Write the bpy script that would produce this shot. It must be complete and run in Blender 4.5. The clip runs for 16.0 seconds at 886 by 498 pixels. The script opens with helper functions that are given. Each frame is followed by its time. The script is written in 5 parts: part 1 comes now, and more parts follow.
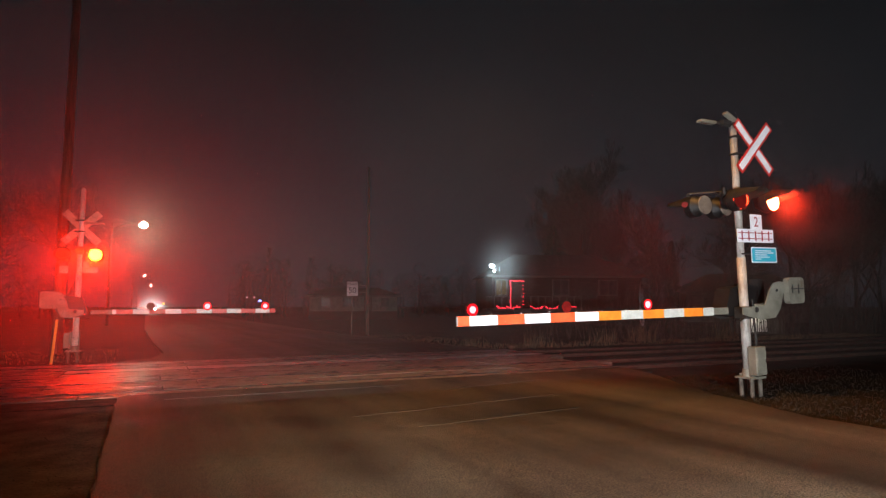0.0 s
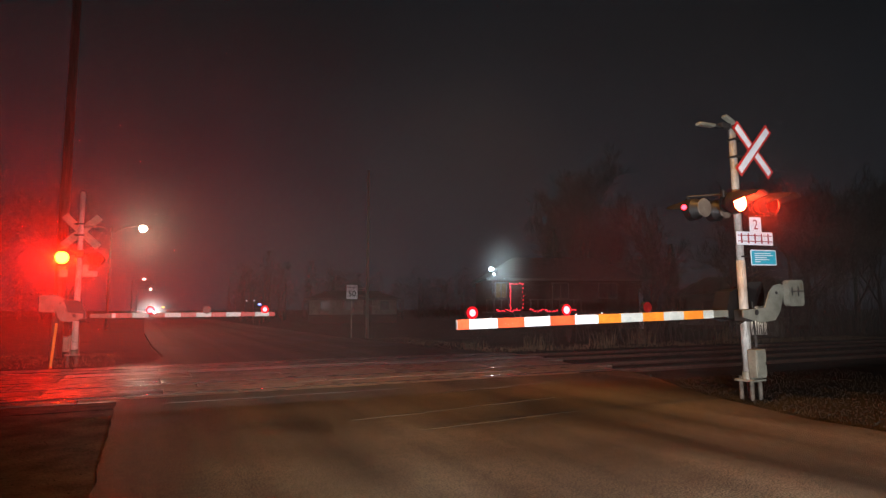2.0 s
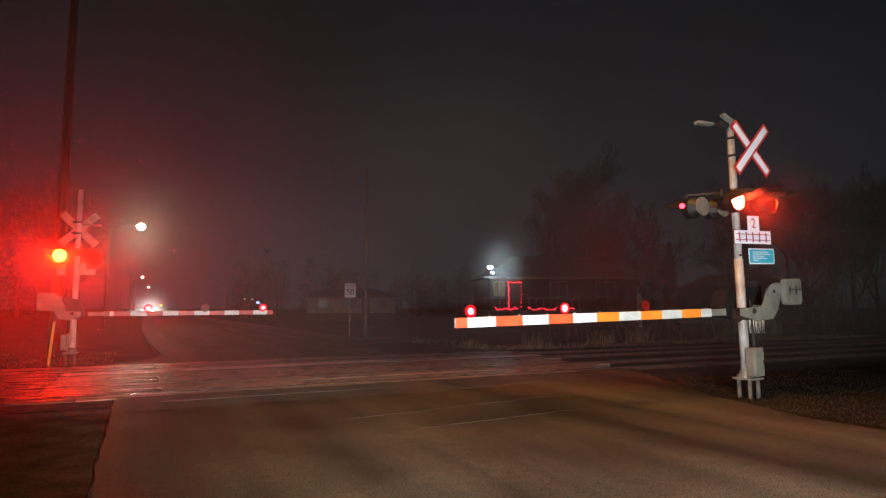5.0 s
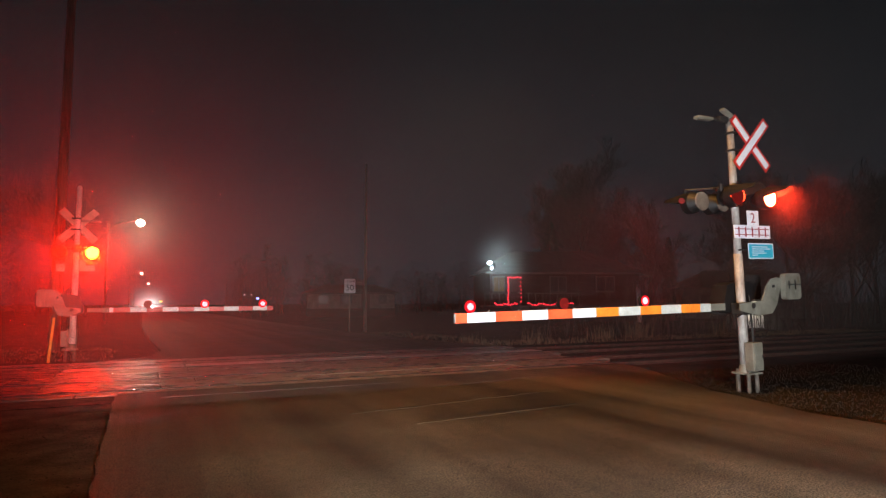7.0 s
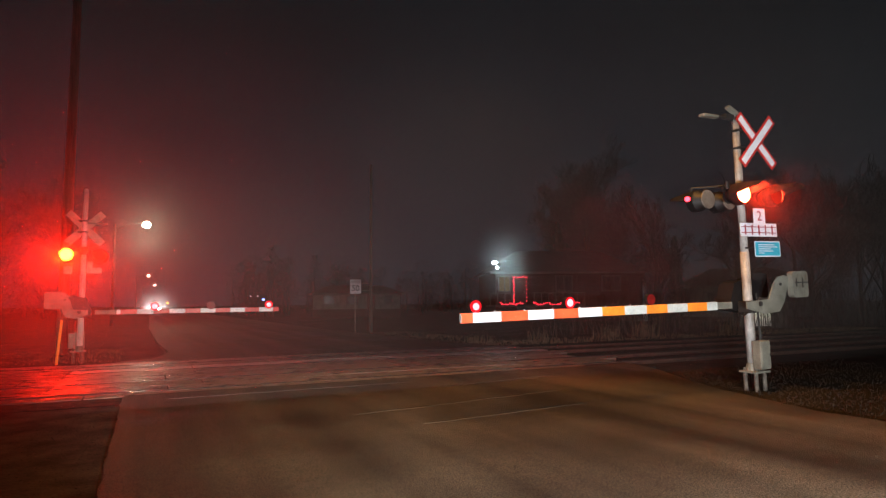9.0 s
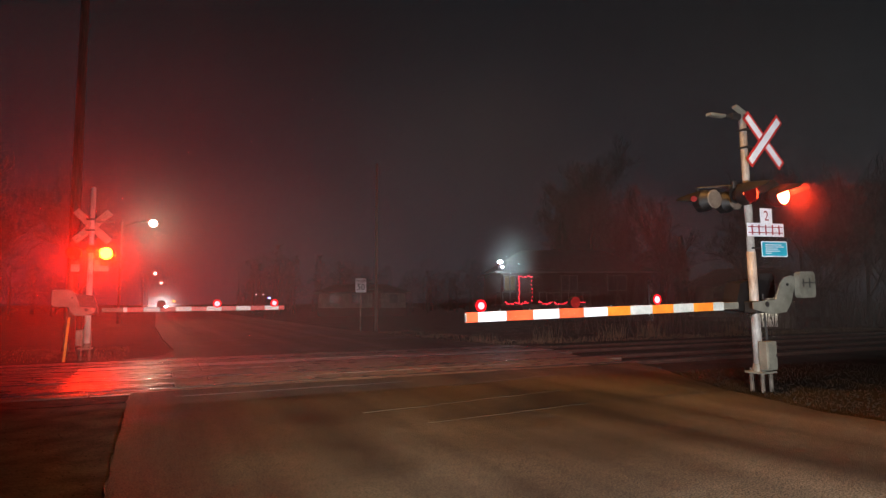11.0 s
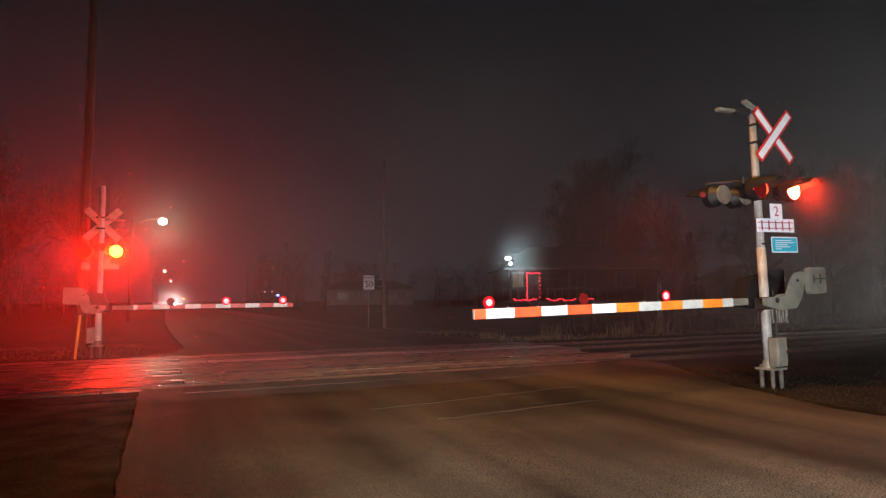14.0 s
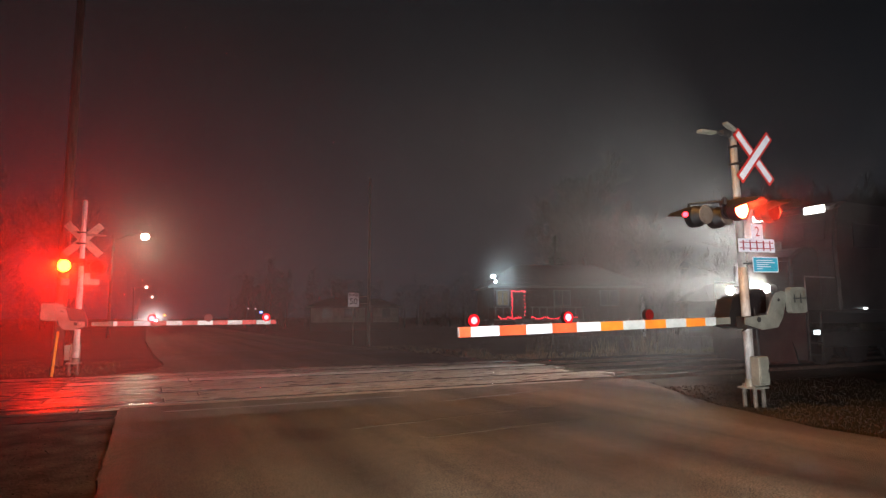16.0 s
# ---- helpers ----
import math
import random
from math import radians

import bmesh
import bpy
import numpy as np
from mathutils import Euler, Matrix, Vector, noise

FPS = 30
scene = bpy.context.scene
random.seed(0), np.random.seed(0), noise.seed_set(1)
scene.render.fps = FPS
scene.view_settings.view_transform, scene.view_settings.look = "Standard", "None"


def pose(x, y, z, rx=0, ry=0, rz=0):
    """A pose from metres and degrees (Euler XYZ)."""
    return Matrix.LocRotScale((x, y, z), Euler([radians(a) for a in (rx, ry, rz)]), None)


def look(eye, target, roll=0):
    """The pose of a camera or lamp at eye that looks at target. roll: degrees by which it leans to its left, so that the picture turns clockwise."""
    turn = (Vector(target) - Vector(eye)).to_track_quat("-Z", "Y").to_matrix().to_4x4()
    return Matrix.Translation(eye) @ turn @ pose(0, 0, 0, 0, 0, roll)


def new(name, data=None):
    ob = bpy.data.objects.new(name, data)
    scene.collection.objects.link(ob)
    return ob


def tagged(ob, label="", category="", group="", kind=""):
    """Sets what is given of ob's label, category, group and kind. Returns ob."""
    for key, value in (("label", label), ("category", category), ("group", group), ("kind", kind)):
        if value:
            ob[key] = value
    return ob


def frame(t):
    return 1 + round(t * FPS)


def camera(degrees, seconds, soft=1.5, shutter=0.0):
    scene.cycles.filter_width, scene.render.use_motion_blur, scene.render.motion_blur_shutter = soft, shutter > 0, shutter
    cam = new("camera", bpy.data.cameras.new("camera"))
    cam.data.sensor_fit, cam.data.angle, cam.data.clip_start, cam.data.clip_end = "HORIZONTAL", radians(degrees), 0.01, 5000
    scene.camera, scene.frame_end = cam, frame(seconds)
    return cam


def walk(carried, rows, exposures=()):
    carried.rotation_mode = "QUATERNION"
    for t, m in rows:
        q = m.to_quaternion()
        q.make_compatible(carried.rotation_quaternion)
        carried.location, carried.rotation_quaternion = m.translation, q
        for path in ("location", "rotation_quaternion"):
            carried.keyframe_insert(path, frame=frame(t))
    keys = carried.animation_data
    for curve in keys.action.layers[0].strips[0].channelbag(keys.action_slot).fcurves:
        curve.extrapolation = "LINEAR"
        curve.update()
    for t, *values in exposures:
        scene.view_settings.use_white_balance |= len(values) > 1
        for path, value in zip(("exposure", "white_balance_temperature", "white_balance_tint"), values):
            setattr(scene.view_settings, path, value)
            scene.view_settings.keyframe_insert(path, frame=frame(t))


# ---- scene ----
cam = camera(72, 16.0, soft=1.3)
EYE = (0.0, 0.0, 1.38)
TURNS = [
    (0.0, 95.400, 0.000, -25.900), (0.5, 95.430, -0.008, -25.894), (1.0, 95.492, -0.043, -25.879),
    (1.5, 95.571, 0.294, -25.862), (2.0, 95.693, 0.089, -25.925), (2.5, 95.700, 0.190, -25.955),
    (3.0, 95.693, 0.100, -26.014), (3.5, 95.657, 0.017, -26.057), (4.0, 95.638, -0.041, -26.074),
    (6.5, 95.231, 0.223, -26.109), (7.0, 95.118, 0.191, -26.119), (7.5, 95.086, 0.224, -26.062),
    (8.0, 95.055, 0.466, -25.901), (8.5, 95.067, 0.477, -25.731), (9.0, 95.125, 0.530, -25.595),
    (11.5, 95.011, 0.367, -24.968), (12.0, 94.967, 0.568, -24.860), (12.5, 94.849, 0.607, -24.694),
    (13.0, 94.740, 0.652, -24.554), (13.5, 94.648, 0.527, -24.497), (14.0, 94.753, 0.441, -24.364),
    (14.5, 95.108, 0.384, -24.290), (15.0, 95.699, 0.524, -25.500), (15.5, 96.458, 0.389, -25.622),
    (16.0, 96.404, 0.184, -25.775),
]
walk(cam, [(t, pose(*EYE, rx, ry, rz)) for t, rx, ry, rz in TURNS])

# ---- light ----
SIGNAL_FAR = 2600.0    # crossing lamp seen along its beam
SIGNAL_NEAR = 380.0     # crossing lamp seen well off its beam
GATE_GLOW = 30.0
TRAIN_GLOW = 7800.0
HEADLIGHT = 3200.0
STREET_WATTS = 700.0

scene.cycles.transparent_max_bounces = 24
world = bpy.data.worlds.new("night_sky")
scene.world = world
world.use_nodes = True
wn, wl = world.node_tree.nodes, world.node_tree.links
wbg = wn["Background"]
wtc = wn.new("ShaderNodeTexCoord")
wns = wn.new("ShaderNodeTexNoise")
wns.inputs["Scale"].default_value = 1.6
wns.inputs["Detail"].default_value = 3
wrp = wn.new("ShaderNodeValToRGB")
wrp.color_ramp.elements[0].position, wrp.color_ramp.elements[0].color = 0.3, (0.0064, 0.0070, 0.0088, 1)
wrp.color_ramp.elements[1].position, wrp.color_ramp.elements[1].color = 0.75, (0.0100, 0.0112, 0.0138, 1)
wl.new(wtc.outputs["Generated"], wns.inputs["Vector"])
wl.new(wns.outputs["Fac"], wrp.inputs["Fac"])
wsp = wn.new("ShaderNodeSeparateXYZ")
wl.new(wtc.outputs["Generated"], wsp.inputs["Vector"])
wrz = wn.new("ShaderNodeValToRGB")
wrz.color_ramp.elements[0].position, wrz.color_ramp.elements[0].color = 0.0, (2.3, 2.3, 2.45, 1)
wrz.color_ramp.elements[1].position, wrz.color_ramp.elements[1].color = 0.40, (0.80, 0.80, 0.82, 1)
wl.new(wsp.outputs["Z"], wrz.inputs["Fac"])
wmx = wn.new("ShaderNodeMixRGB")
wmx.blend_type, wmx.inputs["Fac"].default_value = "MULTIPLY", 1.0
wl.new(wrp.outputs["Color"], wmx.inputs["Color1"])
wl.new(wrz.outputs["Color"], wmx.inputs["Color2"])
wl.new(wmx.outputs["Color"], wbg.inputs["Color"])
wbg.inputs["Strength"].default_value = 0.86


def spot(name, eye, target, watts, colour, size, blend, radius):
    data = bpy.data.lights.new(name, "SPOT")
    data.energy, data.color = watts, colour
    data.spot_size, data.spot_blend, data.shadow_soft_size = radians(size), blend, radius
    ob = new(name, data)
    ob.matrix_world = look(eye, target)
    return ob


# the headlights of the waiting car from which the crossing is seen
spot("headlight_lamp", (0.85, -1.0, 0.75), (8.0, 8.0, 1.2), HEADLIGHT, (0.95, 0.96, 1.0), 82, 0.9, 0.07)
spot("headlight_lamp", (2.0, -1.2, 0.75), (7.0, 8.5, 0.9), HEADLIGHT, (0.95, 0.96, 1.0), 82, 0.9, 0.07)
# an unseen warm fill added high over the near approach, and an added straight-ahead beam
spot("warm_fill_lamp", (5.6, 6.2, 8.5), (5.4, 6.4, 0.0), 2900, (1.0, 0.44, 0.09), 100, 1.0, 0.25)
spot("headlight_lamp", (1.4, -1.1, 0.75), (1.2, 22.0, 0.6), 7500, (1.0, 0.89, 0.76), 34, 0.9, 0.07)


# ---- materials ----
def material(name):
    m = bpy.data.materials.new(name)
    m.use_nodes = True
    return m, m.node_tree.nodes, m.node_tree.links, m.node_tree.nodes["Principled BSDF"]


def surface(name, c1, c2, scale=6.0, rough=0.7, metal=0.0, bump=0.15, fine=60.0, stretch=(1, 1, 1), rough_to=None, dirt=None, vary=0.0, coat=0.0, spec=0.5):
    """Two-scale procedural surface: broad stains from c1 to c2, fine grain in the bump and the tone."""
    m, n, l, b = material(name)
    tc = n.new("ShaderNodeTexCoord")
    mp = n.new("ShaderNodeMapping")
    mp.inputs["Scale"].default_value = stretch
    l.new(tc.outputs["Object"], mp.inputs["Vector"])
    big = n.new("ShaderNodeTexNoise")
    big.inputs["Scale"].default_value, big.inputs["Detail"].default_value = scale, 5
    sm = n.new("ShaderNodeTexNoise")
    sm.inputs["Scale"].default_value, sm.inputs["Detail"].default_value = fine, 3
    l.new(mp.outputs["Vector"], big.inputs["Vector"])
    l.new(mp.outputs["Vector"], sm.inputs["Vector"])
    rp = n.new("ShaderNodeValToRGB")
    rp.color_ramp.elements[0].position, rp.color_ramp.elements[0].color = 0.32, (*c1, 1)
    rp.color_ramp.elements[1].position, rp.color_ramp.elements[1].color = 0.68, (*c2, 1)
    if dirt:
        e = rp.color_ramp.elements.new(0.30)
        e.color = (*dirt, 1)
    l.new(big.outputs["Fac"], rp.inputs["Fac"])
    mx = n.new("ShaderNodeMixRGB")
    mx.blend_type = "OVERLAY"
    mx.inputs["Fac"].default_value = 0.45
    l.new(rp.outputs["Color"], mx.inputs["Color1"])
    l.new(sm.outputs["Fac"], mx.inputs["Color2"])
    out = mx.outputs["Color"]
    if vary:
        oi = n.new("ShaderNodeObjectInfo")
        mr = n.new("ShaderNodeMapRange")
        mr.inputs["To Min"].default_value, mr.inputs["To Max"].default_value = 1 - vary, 1 + vary
        l.new(oi.outputs["Random"], mr.inputs["Value"])
        hs = n.new("ShaderNodeHueSaturation")
        l.new(mr.outputs["Result"], hs.inputs["Value"])
        l.new(out, hs.inputs["Color"])
        out = hs.outputs["Color"]
    l.new(out, b.inputs["Base Color"])
    b.inputs["Metallic"].default_value = metal
    b.inputs["Coat Weight"].default_value = coat
    b.inputs["Specular IOR Level"].default_value = spec
    if rough_to is None:
        b.inputs["Roughness"].default_value = rough
    else:
        rr = n.new("ShaderNodeMapRange")
        rr.inputs["From Min"].default_value, rr.inputs["From Max"].default_value = 0.35, 0.65
        rr.inputs["To Min"].default_value, rr.inputs["To Max"].default_value = rough, rough_to
        l.new(big.outputs["Fac"], rr.inputs["Value"])
        l.new(rr.outputs["Result"], b.inputs["Roughness"])
    if bump:
        bp = n.new("ShaderNodeBump")
        bp.inputs["Strength"].default_value = bump
        bp.inputs["Distance"].default_value = 0.02
        l.new(sm.outputs["Fac"], bp.inputs["Height"])
        l.new(bp.outputs["Normal"], b.inputs["Normal"])
    return m


def glow(name, colour, strength):
    m, n, l, b = material(name)
    n.remove(b)
    e = n.new("ShaderNodeEmission")
    e.inputs["Color"].default_value, e.inputs["Strength"].default_value = (*colour, 1), strength
    l.new(e.outputs["Emission"], n["Material Output"].inputs["Surface"])
    return m


def road_material():
    """Worn damp asphalt: wheel paths polished along the road, patches, stains and grit."""
    m, n, l, b = material("worn_asphalt")
    tc = n.new("ShaderNodeTexCoord")
    sx = n.new("ShaderNodeSeparateXYZ")
    l.new(tc.outputs["Object"], sx.inputs["Vector"])
    mp = n.new("ShaderNodeMapping")
    mp.inputs["Scale"].default_value = (1.0, 0.016, 1.0)
    l.new(tc.outputs["Object"], mp.inputs["Vector"])
    band = n.new("ShaderNodeTexNoise")
    band.inputs["Scale"].default_value, band.inputs["Detail"].default_value = 1.25, 4
    l.new(mp.outputs["Vector"], band.inputs["Vector"])
    big = n.new("ShaderNodeTexNoise")
    big.inputs["Scale"].default_value, big.inputs["Detail"].default_value = 0.5, 6
    l.new(tc.outputs["Object"], big.inputs["Vector"])
    grit = n.new("ShaderNodeTexNoise")
    grit.inputs["Scale"].default_value, grit.inputs["Detail"].default_value = 60, 4
    l.new(tc.outputs["Object"], grit.inputs["Vector"])
    cell = n.new("ShaderNodeTexVoronoi")
    cell.inputs["Scale"].default_value = 110
    l.new(tc.outputs["Object"], cell.inputs["Vector"])
    add = n.new("ShaderNodeMath")
    add.operation = "ADD"
    l.new(band.outputs["Fac"], add.inputs[0])
    l.new(big.outputs["Fac"], add.inputs[1])
    rp = n.new("ShaderNodeValToRGB")
    rp.color_ramp.elements[0].position, rp.color_ramp.elements[0].color = 0.40, (0.026, 0.0195, 0.014, 1)
    rp.color_ramp.elements[1].position, rp.color_ramp.elements[1].color = 0.62, (0.092, 0.074, 0.051, 1)
    hf = n.new("ShaderNodeMath")
    hf.operation = "MULTIPLY"
    hf.inputs[1].default_value = 0.5
    l.new(add.outputs[0], hf.inputs[0])
    l.new(hf.outputs[0], rp.inputs["Fac"])
    mx = n.new("ShaderNodeMixRGB")
    mx.blend_type, mx.inputs["Fac"].default_value = "OVERLAY", 0.88
    gr = n.new("ShaderNodeMapRange")
    gr.inputs["From Min"].default_value, gr.inputs["From Max"].default_value = 0.42, 0.58
    l.new(grit.outputs["Fac"], gr.inputs["Value"])
    mid = n.new("ShaderNodeTexNoise")
    mid.inputs["Scale"].default_value, mid.inputs["Detail"].default_value = 9, 5
    l.new(tc.outputs["Object"], mid.inputs["Vector"])
    av = n.new("ShaderNodeMath")
    av.operation = "MULTIPLY_ADD"
    av.inputs[1].default_value = 0.6
    l.new(gr.outputs["Result"], av.inputs[0])
    hm = n.new("ShaderNodeMapRange")
    hm.inputs["From Min"].default_value, hm.inputs["From Max"].default_value = 0.3, 0.7
    hm.inputs["To Min"].default_value, hm.inputs["To Max"].default_value = 0.10, 0.30
    l.new(mid.outputs["Fac"], hm.inputs["Value"])
    l.new(hm.outputs["Result"], av.inputs[2])
    l.new(rp.outputs["Color"], mx.inputs["Color1"])
    l.new(av.outputs[0], mx.inputs["Color2"])
    l.new(mx.outputs["Color"], b.inputs["Base Color"])
    rr = n.new("ShaderNodeMapRange")
    rr.inputs["From Min"].default_value, rr.inputs["From Max"].default_value = 0.38, 0.62
    rr.inputs["To Min"].default_value, rr.inputs["To Max"].default_value = 0.55, 0.80
    b.inputs["Specular IOR Level"].default_value = 0.10
    l.new(big.outputs["Fac"], rr.inputs["Value"])
    l.new(rr.outputs["Result"], b.inputs["Roughness"])
    bp = n.new("ShaderNodeBump")
    bp.inputs["Strength"].default_value, bp.inputs["Distance"].default_value = 0.9, 0.010
    l.new(cell.outputs["Distance"], bp.inputs["Height"])
    l.new(bp.outputs["Normal"], b.inputs["Normal"])
    return m


def mist_material(name, density):
    """Thin night mist: lets most light pass and scatters a little of it, unevenly."""
    m, n, l, b = material(name)
    n.remove(b)
    tc = n.new("ShaderNodeTexCoord")
    ns = n.new("ShaderNodeTexNoise")
    ns.inputs["Scale"].default_value, ns.inputs["Detail"].default_value = 0.16, 4
    l.new(tc.outputs["Object"], ns.inputs["Vector"])
    mr = n.new("ShaderNodeMapRange")
    mr.inputs["From Min"].default_value, mr.inputs["From Max"].default_value = 0.3, 0.7
    mr.inputs["To Min"].default_value, mr.inputs["To Max"].default_value = density * 0.7, density * 1.3
    l.new(ns.outputs["Fac"], mr.inputs["Value"])
    tr = n.new("ShaderNodeBsdfTransparent")
    df, tl = n.new("ShaderNodeBsdfDiffuse"), n.new("ShaderNodeBsdfTranslucent")
    for s in (df, tl):
        s.inputs["Color"].default_value = (0.92, 0.92, 0.92, 1)
    two, mix = n.new("ShaderNodeMixShader"), n.new("ShaderNodeMixShader")
    two.inputs["Fac"].default_value = 0.6
    l.new(df.outputs[0], two.inputs[1])
    l.new(tl.outputs[0], two.inputs[2])
    l.new(mr.outputs["Result"], mix.inputs["Fac"])
    l.new(tr.outputs[0], mix.inputs[1])
    l.new(two.outputs[0], mix.inputs[2])
    l.new(mix.outputs[0], n["Material Output"].inputs["Surface"])
    return m


M_ROAD = road_material()
M_GROUND = surface("dark_soil_and_dead_grass", (0.014, 0.011, 0.007), (0.038, 0.030, 0.018), 0.7, 0.9, bump=0.8, fine=22, spec=0.05)
M_SHOULDER = surface("gravel_shoulder", (0.028, 0.024, 0.022), (0.072, 0.062, 0.056), 2.2, 0.9, bump=0.9, fine=38, spec=0.05)
M_BALLAST = surface("crushed_ballast", (0.014, 0.013, 0.012), (0.042, 0.039, 0.035), 5, 0.85, bump=0.8, fine=30, spec=0.08)
M_STONE = surface("ballast_stone", (0.009, 0.008, 0.007), (0.030, 0.027, 0.024), 9, 0.7, bump=0.3, fine=50, spec=0.15)
M_PANEL = surface("worn_crossing_panel", (0.10, 0.082, 0.068), (0.25, 0.21, 0.175), 2.5, 0.18, bump=0.35, fine=45, stretch=(0.5, 2, 1), rough_to=0.75, vary=0.18, spec=0.11)
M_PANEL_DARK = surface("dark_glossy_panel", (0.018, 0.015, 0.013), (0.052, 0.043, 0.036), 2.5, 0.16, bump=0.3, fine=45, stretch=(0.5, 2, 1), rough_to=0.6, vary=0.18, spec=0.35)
M_PANEL_LIGHT = surface("pale_concrete_panel", (0.24, 0.21, 0.185), (0.46, 0.42, 0.38), 2.0, 0.4, bump=0.3, fine=45, stretch=(0.5, 2, 1), rough_to=0.65, vary=0.15)
M_RAIL = surface("rusty_rail_side", (0.05, 0.03, 0.02), (0.10, 0.06, 0.04), 7, 0.6, 0.4, bump=0.2)
M_RAILTOP = surface("polished_rail_head", (0.45, 0.44, 0.42), (0.62, 0.60, 0.58), 3, 0.16, 1.0, bump=0.02, stretch=(0.2, 4, 1))
M_TIE = surface("creosoted_timber", (0.020, 0.016, 0.013), (0.055, 0.044, 0.034), 4, 0.85, bump=0.5, stretch=(6, 1, 6), vary=0.25)
M_POLE = surface("weathered_silver_paint", (0.17, 0.14, 0.11), (0.50, 0.48, 0.45), 7, 0.5, 0.1, bump=0.15, fine=40, stretch=(1, 1, 0.35), dirt=(0.075, 0.040, 0.022))
# far pole's copy of the silver paint, brightened to stand in for headlight on it
M_POLE_FAR = surface("headlit_silver_paint", (0.52, 0.50, 0.47), (0.80, 0.79, 0.76), 7, 0.45, 0.0, bump=0.1, fine=40, stretch=(1, 1, 0.35), dirt=(0.25, 0.16, 0.10))
M_GREY = surface("grey_painted_steel", (0.115, 0.112, 0.085), (0.22, 0.215, 0.175), 4, 0.5, 0.05, bump=0.12, dirt=(0.11, 0.08, 0.05))
M_RUSTY = surface("rusty_pipe", (0.05, 0.038, 0.028), (0.13, 0.11, 0.085), 9, 0.7, 0.1, bump=0.3)
M_BLACK = surface("black_painted_steel", (0.003, 0.003, 0.003), (0.009, 0.008, 0.008), 6, 0.55, bump=0.1)
M_IRON = surface("dark_cast_iron", (0.006, 0.005, 0.005), (0.020, 0.017, 0.015), 6, 0.7, 0.0, bump=0.25)
M_WHITE = surface("white_reflective_sheet", (0.70, 0.72, 0.76), (0.84, 0.85, 0.88), 5, 0.4, bump=0.04, fine=90)
M_RED = surface("red_reflective_sheet", (0.48, 0.02, 0.016), (0.62, 0.035, 0.025), 5, 0.4, bump=0.04)
M_ORANGE = surface("faded_orange_sheet", (0.80, 0.20, 0.02), (0.92, 0.30, 0.03), 4, 0.4, bump=0.04)
M_REDORANGE = surface("red_orange_sheet", (0.78, 0.085, 0.025), (0.90, 0.13, 0.04), 4, 0.4, bump=0.04)
M_GREYWHITE = surface("dulled_white_sheet", (0.42, 0.45, 0.42), (0.58, 0.60, 0.56), 4, 0.45, bump=0.04)
M_SIGNBACK = surface("bare_sign_back", (0.30, 0.27, 0.22), (0.44, 0.40, 0.33), 4, 0.5, 0.2, bump=0.1)
M_BLUE = surface("blue_reflective_sheet", (0.01, 0.32, 0.46), (0.02, 0.42, 0.55), 5, 0.4, bump=0.03)
M_INK = surface("black_sign_ink", (0.012, 0.012, 0.012), (0.02, 0.02, 0.02), 6, 0.5, bump=0)
M_INKRED = surface("red_sign_ink", (0.25, 0.01, 0.02), (0.32, 0.02, 0.03), 6, 0.5, bump=0)
M_PALE = surface("dulled_tan_cover", (0.09, 0.070, 0.055), (0.17, 0.14, 0.11), 5, 0.6, bump=0.08, dirt=(0.06, 0.04, 0.03))
M_LENS_OFF = surface("dark_red_lens", (0.10, 0.004, 0.004), (0.16, 0.008, 0.006), 12, 0.4, bump=0.1, spec=0.2)
M_LIT_FAR = glow("lit_red_lens_along_beam", (1.0, 0.0065, 0.00025), SIGNAL_FAR)
M_DIM_FAR = glow("fading_red_lens_along_beam", (1.0, 0.016, 0.008), 70)
M_DIM_NEAR = glow("fading_red_lens_off_beam", (1.0, 0.022, 0.006), 60)
M_LIT_NEAR = glow("lit_red_lens_off_beam", (1.0, 0.034, 0.010), SIGNAL_NEAR)
M_LIT_REAR = glow("lit_red_lens_over_tracks", (1.0, 0.016, 0.010), 900)
M_LIT_AWAY = glow("lit_red_lens_facing_away", (1.0, 0.03, 0.014), 12)
M_LIT_GATE = glow("lit_red_gate_lamp", (1.0, 0.03, 0.035), GATE_GLOW)
M_LIT_PEEP = glow("lit_red_peep_lens", (1.0, 0.018, 0.03), 18)
# glowing rim that imitates the red halo round small lamps
M_LIT_RIM = glow("red_halo_rim", (1.0, 0.010, 0.018), 1.6)
M_WOOD = surface("weathered_pole_wood", (0.10, 0.075, 0.06), (0.20, 0.155, 0.125), 3, 0.85, bump=0.5, fine=30, stretch=(8, 8, 0.5))
M_YELLOW = surface("yellow_marker_plastic", (0.60, 0.30, 0.02), (0.75, 0.40, 0.03), 5, 0.5, bump=0.05)
M_BARK = surface("dark_bark", (0.030, 0.024, 0.020), (0.075, 0.062, 0.052), 5, 0.9, bump=0.7, stretch=(4, 4, 0.6))
M_NEEDLE = surface("dark_needles", (0.008, 0.014, 0.008), (0.030, 0.042, 0.024), 3, 0.8, bump=0.2)
M_STRAW = surface("dead_straw_grass", (0.08, 0.062, 0.036), (0.20, 0.155, 0.09), 5, 0.85, bump=0.1, vary=0.2)
M_LITTER = surface("dark_leaf_litter", (0.010, 0.007, 0.005), (0.046, 0.030, 0.019), 2.2, 0.85, bump=0.1, spec=0.1)
M_SIDING = surface("dull_house_siding", (0.06, 0.056, 0.052), (0.11, 0.105, 0.10), 2, 0.7, bump=0.15)
M_SIDING_W = surface("pale_house_siding", (0.13, 0.125, 0.12), (0.24, 0.23, 0.22), 2, 0.7, bump=0.1)
